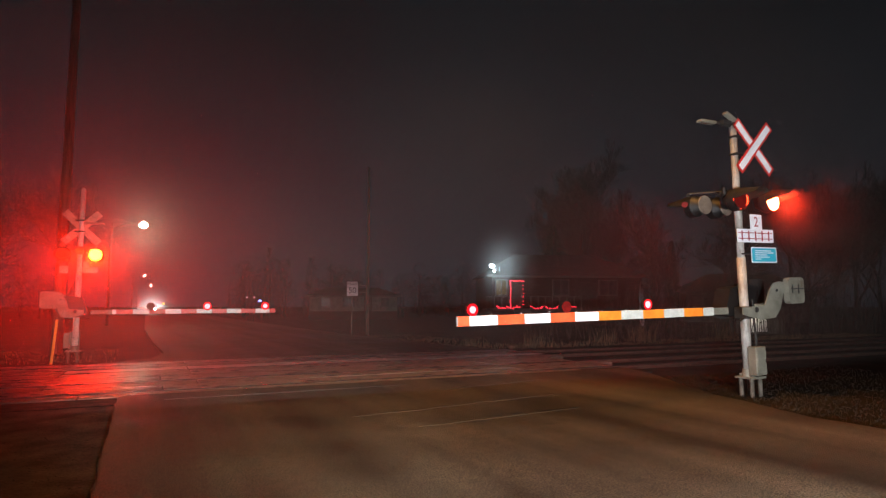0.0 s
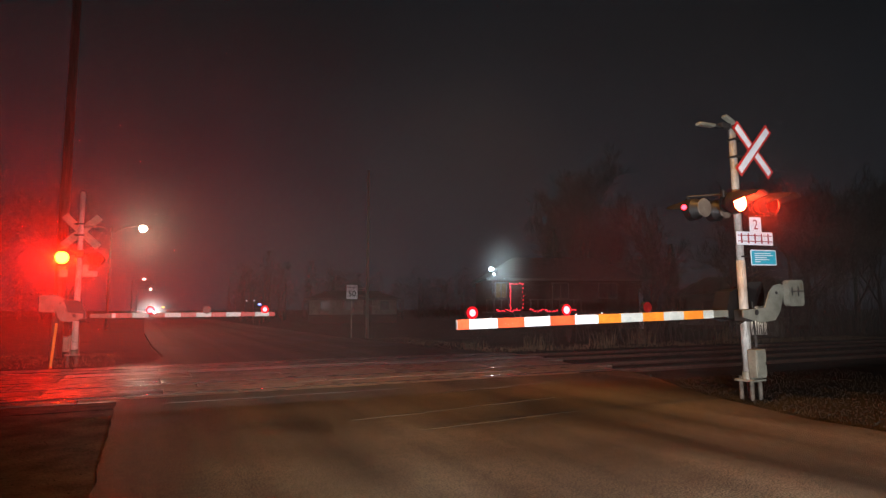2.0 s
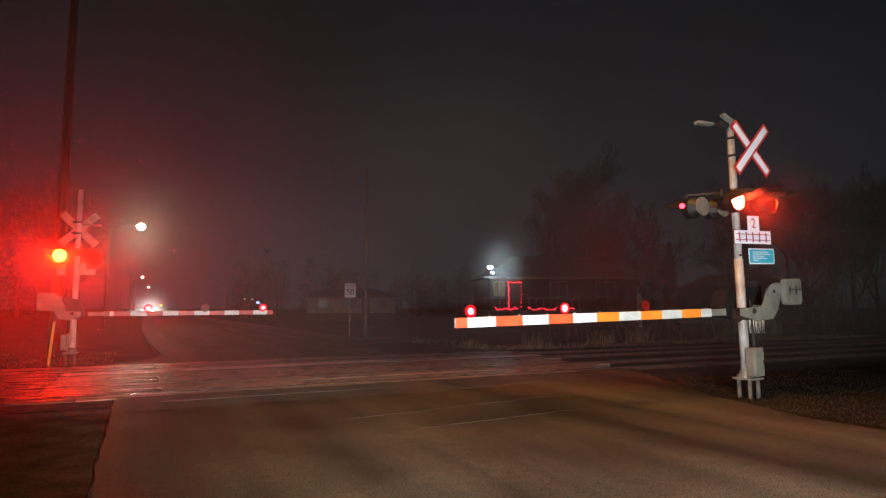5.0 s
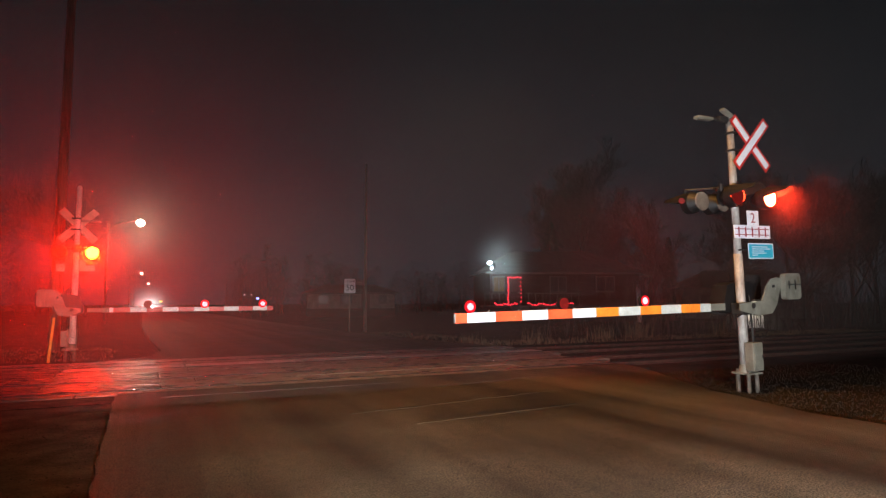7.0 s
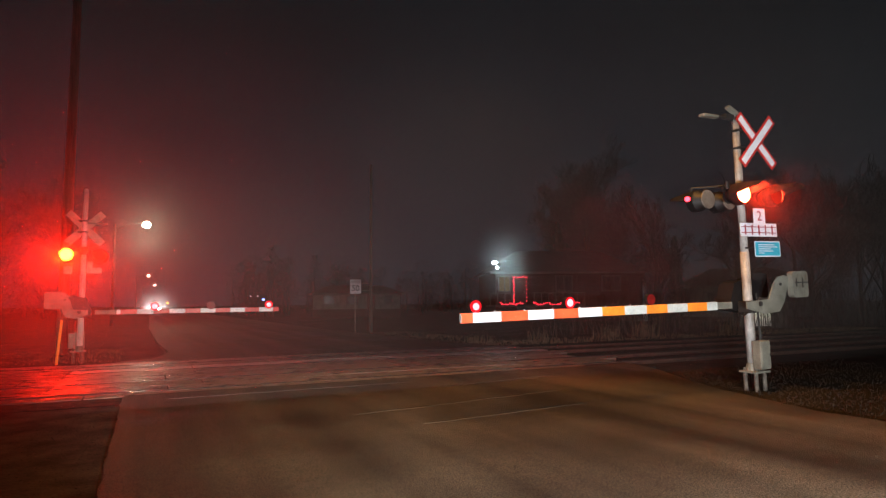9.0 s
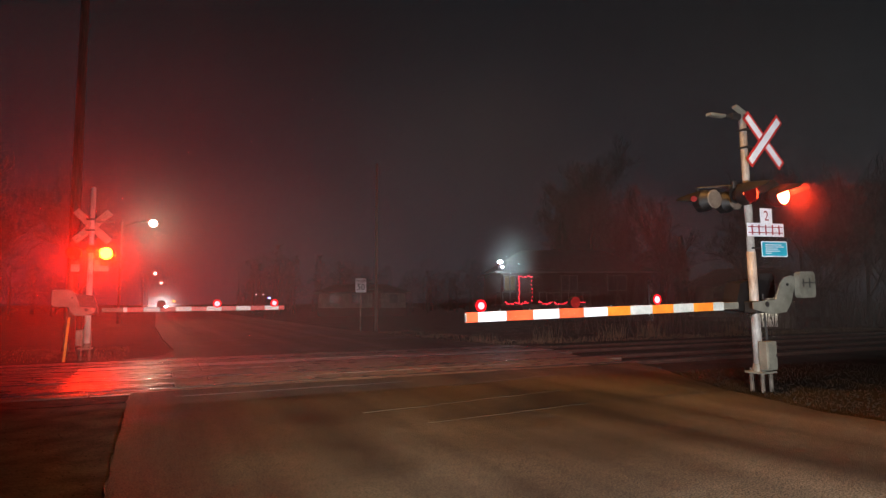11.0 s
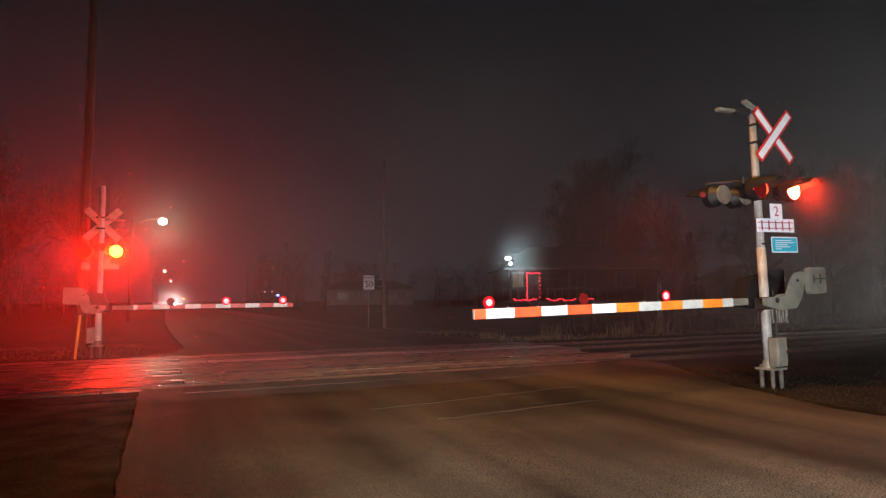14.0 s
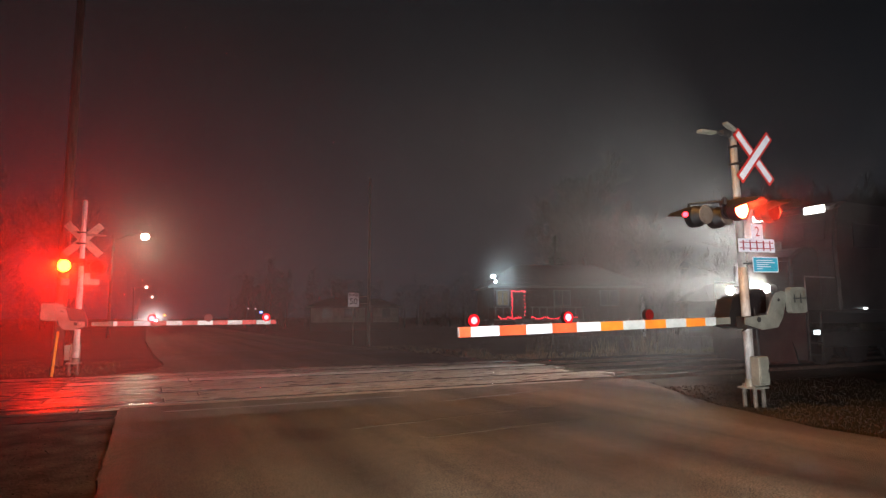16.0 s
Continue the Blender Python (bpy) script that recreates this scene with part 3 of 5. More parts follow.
def signal_lamp(mast, x, y, z, facing, lit, side, peep, yaw=0.0):
    """One flashing lamp: cup, rim, long visor, cream back cover and the turning disc; facing -1 looks along -y."""
    m = pose(x, y, z, 0, 0, (0 if facing < 0 else 180) + yaw)
    bm = bmesh.new()
    tube(bm, (0, 0.0, 0), (0, 0.14, 0), 0.186, 0.186, 28, caps=False)
    tube(bm, (0, 0.14, 0), (0, 0.30, 0), 0.186, 0.085, 28, caps=False)
    tube(bm, (0, 0.0, 0), (0, 0.14, 0), 0.179, 0.179, 28, caps=False)
    tube(bm, (0, 0.29, 0), (0, 0.302, 0), 0.09, 0.085, 28)
    cup = part("lamp_housing", bm, M_BLACK, mast, "black lamp housing")
    cup.matrix_basis = m
    # visor: upper three fifths of a flared sleeve
    bm = bmesh.new()
    rings = []
    reach = 0.24 if lit in (M_LIT_FAR, M_LIT_AWAY) else 0.40
    for k in range(7):
        f = k / 6
        row = []
        half = radians(92 - 42 * f)
        for i in range(19):
            a = -half + 2 * half * i / 18
            rr = 0.190 + 0.012 * f
            row.append((bm.verts.new((rr * math.sin(a), -reach * f, rr * math.cos(a) - 0.06 * f)),
                        bm.verts.new(((rr - 0.006) * math.sin(a), -reach * f, (rr - 0.006) * math.cos(a) - 0.06 * f))))
        rings.append(row)
    for k in range(6):
        for i in range(18):
            a, b, c, d = rings[k][i], rings[k][i + 1], rings[k + 1][i + 1], rings[k + 1][i]
            bm.faces.new((a[0], b[0], c[0], d[0]))
            bm.faces.new((a[1], d[1], c[1], b[1]))
    for i in range(18):
        a, b = rings[6][i], rings[6][i + 1]
        bm.faces.new((a[0], b[0], b[1], a[1]))
    for k in range(6):
        for i in (0, 18):
            a, b = rings[k][i], rings[k + 1][i]
            bm.faces.new((a[0], b[0], b[1], a[1]))
    part("visor", bm, M_VISOR, cup, "long black visor", True)
    bm = bmesh.new()
    tube(bm, (0, 0.303, 0), (0, 0.318, 0), 0.165 if peep else 0.13, 0.155 if peep else 0.12, 28)
    tube(bm, (0, 0.318, 0), (0, 0.326, 0), 0.03, 0.03, 12)
    part("back_cover", bm, M_PALE if peep else M_BLACK, cup, "round back cover", False)
    lens_drum("lens", 0.150, lit, M_DIM_FAR if lit in (M_LIT_FAR, M_LIT_AWAY) else M_DIM_NEAR, cup, pose(0, 0.098, 0), side, "red lamp lens")
    if peep:
        # a small side light in a stub tube, looking out and back
        q = Vector((0.80, 0.60, 0.0))
        at = Vector((0.155, 0.02, 0.03))
        bm = bmesh.new()
        tube(bm, at, at + q * 0.075, 0.052, 0.052, 16, caps=False)
        part("side_light_tube", bm, M_BLACK, cup)
        face = Matrix.Translation(at + q * 0.082) @ pose(0, 0, 0, 0, 0, math.degrees(math.atan2(q.x, -q.y)))
        lens_disc("side_lens", 0.05, M_LIT_PEEP, cup, face, side, "small red lens")
    return cup


M_VISOR = surface("visor_black_enamel", (0.016, 0.013, 0.010), (0.026, 0.021, 0.016), 6, 0.55, bump=0.05, spec=0.15)


def crossbuck(mast, z, dx, back):
    """Two crossed blades, white with a red border in front, bare behind."""
    for k, sgn in enumerate((1, -1)):
        m = pose(dx, -0.13 - 0.014 * k, z, 0, 45 * sgn, 0)
        blade = bmesh.new()
        plate(blade, rounded(1.17, 0.195, 0.012), 0.006)
        o = part("blade", blade, (M_RED, M_SIGNBACK), mast, "red-bordered blade")
        for p in o.data.polygons:
            p.material_index = 1 if p.normal.y > 0.5 else 0
        o.matrix_basis = m
        face = bmesh.new()
        plate(face, rounded(1.09, 0.118, 0.006), 0.002)
        part("white_face", face, M_WHITE, o, "white reflective face").matrix_basis = pose(0, -0.0052, 0)


def mast_signal(name, base, turn, lean, label, lit_rear, lit_front, z_cross, z_lamp_f, z_lamp_r, z_gate, right, near):
    th = thing(name, pose(base[0], base[1], base[2], 0, lean, turn), label, "crossing signal", "crossing signals")
    bm = bmesh.new()
    tube(bm, (0, 0, 0.28), (0, 0, 2.2), 0.075, 0.072, 20)
    tube(bm, (0, 0, 2.2), (0, 0, 4.52), 0.062, 0.060, 20)
    tube(bm, (0, 0, 4.52), (0, 0, 4.56), 0.064, 0.03, 20)
    part("pole", bm, M_POLE if near else M_POLE_FAR, th, "rust-streaked silver pole" if near else "pale silver pole", True)
    # base casting on pipe legs
    bm = bmesh.new()
    box(bm, (0.04, 0, 0.22), (0.34, 0.34, 0.035), bevel=0.008)
    tube(bm, (0, 0, 0.23), (0, 0, 0.36), 0.11, 0.085, 16)
    part("base_plate", bm, M_GREY, th, "grey cast base")
    for lx in (-0.06, 0.14):
        for ly in (-0.10, 0.10):
            bm = bmesh.new()
            tube(bm, (lx, ly, -0.25), (lx, ly, 0.205), 0.034, 0.034, 10)
            tube(bm, (lx, ly, 0.235), (lx, ly, 0.285), 0.022, 0.022, 6)
            part("leg", bm, M_RUSTY, th, "rust-stained pipe leg")
    bm = bmesh.new()
    box(bm, (0.03, -0.16, 0.50), (0.24, 0.16, 0.46), bevel=0.015)
    box(bm, (0.03, -0.245, 0.50), (0.20, 0.014, 0.36), bevel=0.005)
    jb = part("junction_box", bm, M_GREY, th, "grey junction box")
    bm = bmesh.new()
    box(bm, (0.11, -0.255, 0.50), (0.015, 0.015, 0.06))
    part("latch", bm, M_IRON, jb)
    bm = bmesh.new()
    box(bm, (0.20, -0.02, 0.50), (0.13, 0.18, 0.40), bevel=0.015)
    part("junction_box", bm, M_GREY, th, "grey junction box")
    bm = bmesh.new()
    tube(bm, (0.10, -0.10, 0.74), (0.10, -0.09, 1.45), 0.014, 0.014, 8)
    tube(bm, (0.16, -0.08, 0.74), (0.13, -0.06, 1.5), 0.012, 0.012, 8)
    part("conduit", bm, M_IRON, th, "dark cable conduits")
    # crossbuck, its clamps
    crossbuck(th, z_cross, 0.33 if near else 0.0, not near)
    for dz in (0.18, -0.12):
        bm = bmesh.new()
        box(bm, (0.04, -0.02, z_cross + dz), (0.22, 0.17, 0.035), bevel=0.006)
        part("clamp", bm, M_IRON, th)
    # lamp cross arm and junction
    bm = bmesh.new()
    tube(bm, (-0.42, 0.0, z_lamp_f + 0.12), (0.42, 0.0, z_lamp_f + 0.12), 0.030, 0.030, 12)
    box(bm, (0, 0, z_lamp_f + 0.12), (0.22, 0.22, 0.20), bevel=0.03)
    for s in (-1, 1):
        tube(bm, (s * 0.38, -0.06, z_lamp_f + 0.10), (s * 0.38, -0.06, z_lamp_f + 0.22), 0.035, 0.03, 10)
    if near:
        tube(bm, (-0.45, 0.62, z_lamp_f + 0.22), (0.0, 0.05, z_lamp_f + 0.20), 0.02, 0.02, 8)
        tube(bm, (0.30, 0.62, z_lamp_f + 0.16), (0.0, 0.05, z_lamp_f + 0.16), 0.03, 0.03, 8)
        tube(bm, (-0.45, 0.62, z_lamp_f + 0.22), (-0.45, 0.62, z_lamp_f), 0.03, 0.03, 8)
        tube(bm, (0.42, 0.0, z_lamp_f + 0.12), (0.56, -0.1, z_lamp_f + 0.12), 0.03, 0.03, 8)
    part("lamp_arm", bm, M_BLACK, th, "black lamp arm")
    lo, hi = ("left", "right") if right else ("right", "left")
    fx, rx, ry = (0.16, -0.13, 0.60) if near else (0.0, 0.0, 0.24)
    signal_lamp(th, fx - 0.40, -0.26, z_lamp_f, -1, lit_front, lo, False)
    signal_lamp(th, fx + 0.40, -0.26, z_lamp_f, -1, lit_front, hi, False)
    signal_lamp(th, rx - (0.30 if near else 0.375), ry, z_lamp_r, 1, lit_rear, lo, near)
    signal_lamp(th, rx + (0.22 if near else 0.375), ry, z_lamp_r, 1, lit_rear, hi, near)
    # gate mechanism: dark box, side arms, counterweights
    bm = bmesh.new()
    plate(bm, [(-0.25, -0.06), (0.20, -0.12), (0.42, 0.02), (0.50, 0.36), (0.40, 0.44), (0.0, 0.42), (-0.14, 0.38), (-0.25, 0.08)], 0.30, pose(0.0, 0.28, z_gate))
    mech = part("gate_mechanism", bm, M_BLACK, th, "dark gate mechanism case")
    bm = bmesh.new()
    tube(bm, (0, -0.24, z_gate + 0.03), (0, 0.56, z_gate + 0.03), 0.045, 0.045, 14)
    box(bm, (0.0, 0.0, z_gate - 0.02), (0.22, 0.24, 0.20), bevel=0.02)
    part("main_shaft", bm, M_IRON, mech)
    bm = bmesh.new()
    tube(bm, (-0.06, -0.05, z_gate - 0.10), (-0.30, -0.12, z_gate - 0.16), 0.018, 0.012, 8)
    part("bracket", bm, M_IRON, mech)
    k = 1.0 if near else 0.62    # the far gate has the shorter side arms
    for y in (-0.22, 0.54):
        bm = bmesh.new()
        plate(bm, [(k * u, v) for u, v in ((-0.32, -0.055), (0.10, -0.16), (0.46, -0.13), (0.60, 0.02), (0.70, 0.28), (0.86, 0.30), (0.86, 0.42), (0.62, 0.47), (0.46, 0.44), (0.36, 0.34), (0.22, 0.08), (-0.32, 0.055))],
              0.022, pose(0.0, y, z_gate + 0.02))
        arm_plate = part("side_arm", bm, M_GREY if y < 0 or not near else M_IRON, th, "grey side arm")
        bm = bmesh.new()
        tube(bm, (k * 0.52, y - 0.025, z_gate + 0.34), (k * 0.52, y + 0.025, z_gate + 0.34), 0.025, 0.025, 10)
        part("bolt", bm, M_IRON, arm_plate)
        bm = bmesh.new()
        plate(bm, rounded(0.40, 0.44, 0.07), 0.10, pose(k * 0.93, y - 0.04, z_gate + 0.33))
        cw = part("counterweight", bm, M_GREY if y < 0 or not near else M_IRON, th, "grey counterweight block")
        bm = bmesh.new()
        box(bm, (k * 0.93 + 0.02, y - 0.094, z_gate + 0.36), (0.34, 0.008, 0.02))
        box(bm, (k * 0.93 + -0.11, y - 0.094, z_gate + 0.36), (0.02, 0.008, 0.14))
        box(bm, (k * 0.93 + 0.05, y - 0.094, z_gate + 0.36), (0.02, 0.008, 0.16))
        part("slot", bm, M_INK, cw)
    return th


def gate_arm(name, root, length, droop, flip, label, right, near):
    """Striped barrier from its bracket towards local -x."""
    th = thing(name, pose(*root, 0, droop, flip), label, "barrier arm", "crossing gates")
    bm = bmesh.new()
    box(bm, (0.12, 0.03, 0.0), (0.52, 0.03, 0.11), bevel=0.008)
    box(bm, (-0.06, 0.03, 0.0), (0.16, 0.06, 0.13), bevel=0.01)
    part("bracket", bm, M_GREY, th, "grey steel bracket")
    bm = bmesh.new()
    box(bm, (-length / 2, 0.0, 0), (length, 0.045, 0.118), bevel=0.006)
    part("bar", bm, M_GREYWHITE, th, "hollow fibreglass bar")
    widths = [0.17]
    while sum(widths) + 0.41 < length - 0.12:
        widths.append(0.41)
    widths.append(length - sum(widths))
    x = 0.0
    for i, w in enumerate(widths):
        x1 = x + w
        orange = i % 2 == 0
        outer = x < length * 0.46
        if near:
            mat = (M_REDORANGE if outer else M_ORANGE) if orange else (M_WHITE if outer else M_GREYWHITE)
        else:
            mat = M_RED if orange else M_WHITE
        o = one_box("stripe", (-length + (x + x1) / 2, 0, 0), (w - 0.006, 0.053, 0.126), mat, th, "orange stripe" if orange else "white stripe", bevel=0.004)
        o["label"] = "orange reflective stripe" if orange else "white reflective stripe"
        x = x1
    for i in range(9):
        bm = bmesh.new()
        tube(bm, (-0.4 - i * 0.45, 0, 0.06), (-0.4 - i * 0.45, 0, 0.082), 0.008, 0.006, 6)
        part("rivet", bm, M_CHROME, th)
    spots = ((length - 0.21, "steady"), (length * 0.63, "left"), (length * 0.305, "right")) if near else \
            ((length - 0.30, "steady"), (length * 0.57, "right"), (length * 0.24, "left"))
    for x, state in spots:
        bm = bmesh.new()
        tube(bm, (-x, 0.032, 0.14), (-x, -0.032, 0.14), 0.082, 0.082, 20, caps=False)
        box(bm, (-x, 0.0, 0.062), (0.05, 0.05, 0.02))
        tube(bm, (-x, -0.002, 0.14), (-x, 0.002, 0.14), 0.081, 0.081, 20)
        lamp = part("gate_lamp", bm, M_BLACK, th, "small red barrier lamp")
        if state == "steady":
            bm = bmesh.new()
            y = -0.034 if near else 0.034
            # the far lens is enlarged to take in its halo
            k = 1.0 if near else 1.5
            tube(bm, (-x, y - 0.004, 0.14), (-x, y + 0.004, 0.14), 0.078 * k, 0.078 * k, 20)
            glass = part("lens", bm, M_LIT_RIM, lamp, "red lens widened by a glowing halo rim")
            bm = bmesh.new()
            tube(bm, (-x, y - 0.008, 0.14), (-x, y + 0.008, 0.14), 0.045 * k, 0.045 * k, 20)
            part("bulb", bm, M_LIT_GATE, glass, "bright lamp bulb")
        else:
            lens_disc("lens", 0.078 if near else 0.115, M_LIT_GATE, lamp, pose(-x, -0.032, 0.14, 0, 0, 0) if near else pose(-x, 0.032, 0.14, 0, 0, 180), state, "red lens", 0.34)
    return th


NEAR = (9.02, 7.0, 0.0)
FAR = (-1.63, 18.8, 0.0)
near_mast = mast_signal("crossing_signal", NEAR, 0, -1.5, "tall silver crossing signal with crossbuck and paired red lamps",
                        M_LIT_REAR, M_LIT_NEAR, 4.08, 3.14, 3.12, 1.30, True, True)
far_mast = mast_signal("crossing_signal", FAR, 180, 0, "silver crossing signal seen from behind, its red lamp glowing",
                       M_LIT_FAR, M_LIT_AWAY, 3.50, 2.75, 2.75, 1.22, False, False)
gate_arm("barrier_arm", (7.98, 6.78, 1.305), 4.50, -1.4, 0, "lowered orange and white striped barrier with red lamps", True, True)
gate_arm("barrier_arm", (-0.95, 19.02, 1.235), 4.50, 0.35, 180, "lowered red and white striped barrier with red lamps", True, False)


def near_mast_fittings():
    # floodlight arm near the top: thin white bars
    bm = bmesh.new()
    tube(bm, (0, 0, 4.44), (-0.36, 0.05, 4.50), 0.025, 0.022, 10)
    box(bm, (-0.14, 0.02, 4.50), (0.22, 0.10, 0.09), bevel=0.015)
    part("top_arm", bm, M_IRON, near_mast, "dark arm at the mast head")
    bm = bmesh.new()
    box(bm, (-0.54, 0.07, 4.49), (0.36, 0.12, 0.055), bevel=0.018)
    part("head_lamp", bm, M_GREY, near_mast, "pale unlit lamp head")
    bm = bmesh.new()
    box(bm, (0, 0, 0), (0.30, 0.10, 0.05), pose(-0.10, -0.05, 4.58, 0, 26, 0), bevel=0.012)
    part("head_lamp", bm, M_GREY, near_mast, "pale unlit lamp head")
    # track plate
    m = pose(0.27, -0.12, 2.79)
    bm = bmesh.new()
    plate(bm, rounded(0.29, 0.27, 0.012), 0.005)
    a = part("track_count_plate", bm, M_WHITE, near_mast, "white plate with a red numeral")
    a.matrix_basis = m
    words("numeral", "2", 0.24, pose(0, -0.0035, 0, 90), M_INKRED, a)
    bm = bmesh.new()
    plate(bm, rounded(0.90, 0.225, 0.012), 0.005)
    b = part("track_plate", bm, M_WHITE, near_mast, "white plate with a red track symbol")
    b.matrix_basis = pose(0.23, -0.125, 2.56)
    bm = bmesh.new()
    for z in (-0.048, 0.048):
        box(bm, (0, -0.004, z), (0.84, 0.003, 0.014))
    for i in range(5):
        box(bm, (-0.33 + 0.165 * i, -0.0045, 0), (0.03, 0.003, 0.165))
    part("track_symbol", bm, M_INKRED, b)
    bm = bmesh.new()
    box(bm, (0.03, -0.06, 2.60), (0.16, 0.13, 0.03), bevel=0.005)
    part("clamp", bm, M_IRON, near_mast)
    bm = bmesh.new()
    box(bm, (0.06, -0.06, 2.26), (0.20, 0.11, 0.025), bevel=0.005)
    part("clamp", bm, M_IRON, near_mast)
    # blue notice
    bm = bmesh.new()
    plate(bm, rounded(0.64, 0.265, 0.03), 0.005)
    c = part("notice_plate", bm, M_WHITE, near_mast, "blue notice plate with a white rim")
    c.matrix_basis = pose(0.43, -0.115, 2.24)
    bm = bmesh.new()
    plate(bm, rounded(0.60, 0.225, 0.02), 0.003)
    part("blue_face", bm, M_BLUE, c, "blue reflective face").matrix_basis = pose(0, -0.004, 0)
    bm = bmesh.new()
    for z, w, x in ((0.07, 0.40, -0.03), (0.035, 0.46, 0.0), (0.0, 0.30, -0.08), (-0.035, 0.36, -0.05), (-0.07, 0.14, -0.16)):
        box(bm, (x, -0.0065, z), (w, 0.003, 0.014))
    part("text_bars", bm, M_WHITE, c)


near_mast_fittings()


def far_mast_fittings():
    for x, z, w, h in ((-0.22, 2.36, 0.42, 0.16), (0.36, 2.36, 0.2, 0.2), (-0.14, 2.52, 0.14, 0.16)):
        bm = bmesh.new()
        plate(bm, rounded(w, h, 0.012), 0.005)
        part("plate_back", bm, M_SIGNBACK, far_mast, "bare back of a sign plate").matrix_basis = pose(x, -0.11, z)
    bm = bmesh.new()
    box(bm, (-0.28, 0.0, 3.62), (0.5, 0.05, 0.05), bevel=0.01)
    part("cross_bar", bm, M_GREY, far_mast)


far_mast_fittings()


# ---- things along the road ----
def utility_pole(x, y, h, r, label):
    th = thing("utility_pole", pose(x, y, -0.1), label, "utility pole", "utility poles")
    bm = bmesh.new()
    tube(bm, (0, 0, -0.3), (0, 0, h), r, r * 0.68, 14)
    part("pole", bm, M_WOOD, th, "", True)
    return th


utility_pole(-2.45, 22.6, 13.5, 0.17, "tall weathered wooden utility pole behind the far signal")
utility_pole(10.6, 31.0, 9.0, 0.09, "slim wooden pole beside the speed sign")


def marker_post():
    th = thing("marker_post", pose(-2.12, 18.6, -0.1, 0, 4, 0), "thin yellow plastic marker post by the signal", "marker post")
    bm = bmesh.new()
    box(bm, (0, 0, 0.55), (0.06, 0.03, 1.2), bevel=0.008)
    part("post", bm, M_YELLOW, th)


marker_post()


def speed_sign():
    th = thing("speed_sign", pose(9.75, 31.0, -0.1), "white speed limit sign on a bracket by a pole", "road sign")
    bm = bmesh.new()
    tube(bm, (0, 0.05, -0.2), (0, 0.05, 2.9), 0.03, 0.03, 10)
    part("post", bm, M_GREY, th)
    bm = bmesh.new()
    plate(bm, rounded(0.60, 0.75, 0.04), 0.006, pose(0, 0, 2.42))
    face = part("face", bm, M_WHITE, th, "white reflective face")
    words("legend", "MAXIMUM", 0.105, pose(0, -0.005, 2.66, 90), M_INK, face)
    words("legend", "50", 0.44, pose(0, -0.005, 2.32, 90), M_INK, face)
    bm = bmesh.new()
    tube(bm, (0.0, 0.06, 2.60), (0.75, 0.06, 2.60), 0.016, 0.016, 8)
    tube(bm, (0.0, 0.06, 2.22), (0.75, 0.06, 2.22), 0.016, 0.016, 8)
    part("bracket", bm, M_GREY, th)


speed_sign()


def street_lamp(x, y, h, reach, mat, size, label):
    th = thing("street_lamp", pose(x, y, -0.1), label, "street lamp", "street lamps along the road")
    bm = bmesh.new()
    tube(bm, (0, 0, -0.2), (0, 0, h), 0.12, 0.07, 12)
    part("pole", bm, M_IRON, th, "", True)
    bm = bmesh.new()
    tube(bm, (0, 0, h - 0.5), (reach * 0.5, 0, h + 0.05), 0.03, 0.03, 8)
    tube(bm, (reach * 0.5, 0, h + 0.05), (reach, 0, h + 0.1), 0.03, 0.03, 8)
    part("bracket", bm, M_IRON, th)
    bm = bmesh.new()
    bmesh.ops.create_uvsphere(bm, u_segments=16, v_segments=10, radius=0.26, matrix=Matrix.LocRotScale((reach, 0, h + 0.12), None, (1.3, 0.7, 0.45)))
    part("head", bm, M_IRON, th, "", True)
    bm = bmesh.new()
    bmesh.ops.create_uvsphere(bm, u_segments=16, v_segments=10, radius=size, matrix=Matrix.LocRotScale((reach, -0.05, h - 0.04), None, (1.1, 1.0, 1.0)))
    part("glass", bm, mat, th, "glowing lamp glass", True)


street_lamp(-2.6, 53.0, 7.9, 2.2, M_STREET, 0.25, "lit street lamp on a wooden pole over the far road")
street_lamp(-2.6, 140.0, 7.9, 2.2, M_STREET_FAR, 0.17, "distant lit street lamp over the far road")
street_lamp(-2.4, 205.0, 7.9, 3.6, M_STREET_FAR, 0.17, "distant lit street lamp over the far road")
far_lamp = bpy.data.lights.new("street_light", "POINT")
far_lamp.energy, far_lamp.color, far_lamp.shadow_soft_size = STREET_WATTS, (1.0, 0.86, 0.58), 0.2
new("street_light", far_lamp).location = (-0.4, 52.4, 6.7)


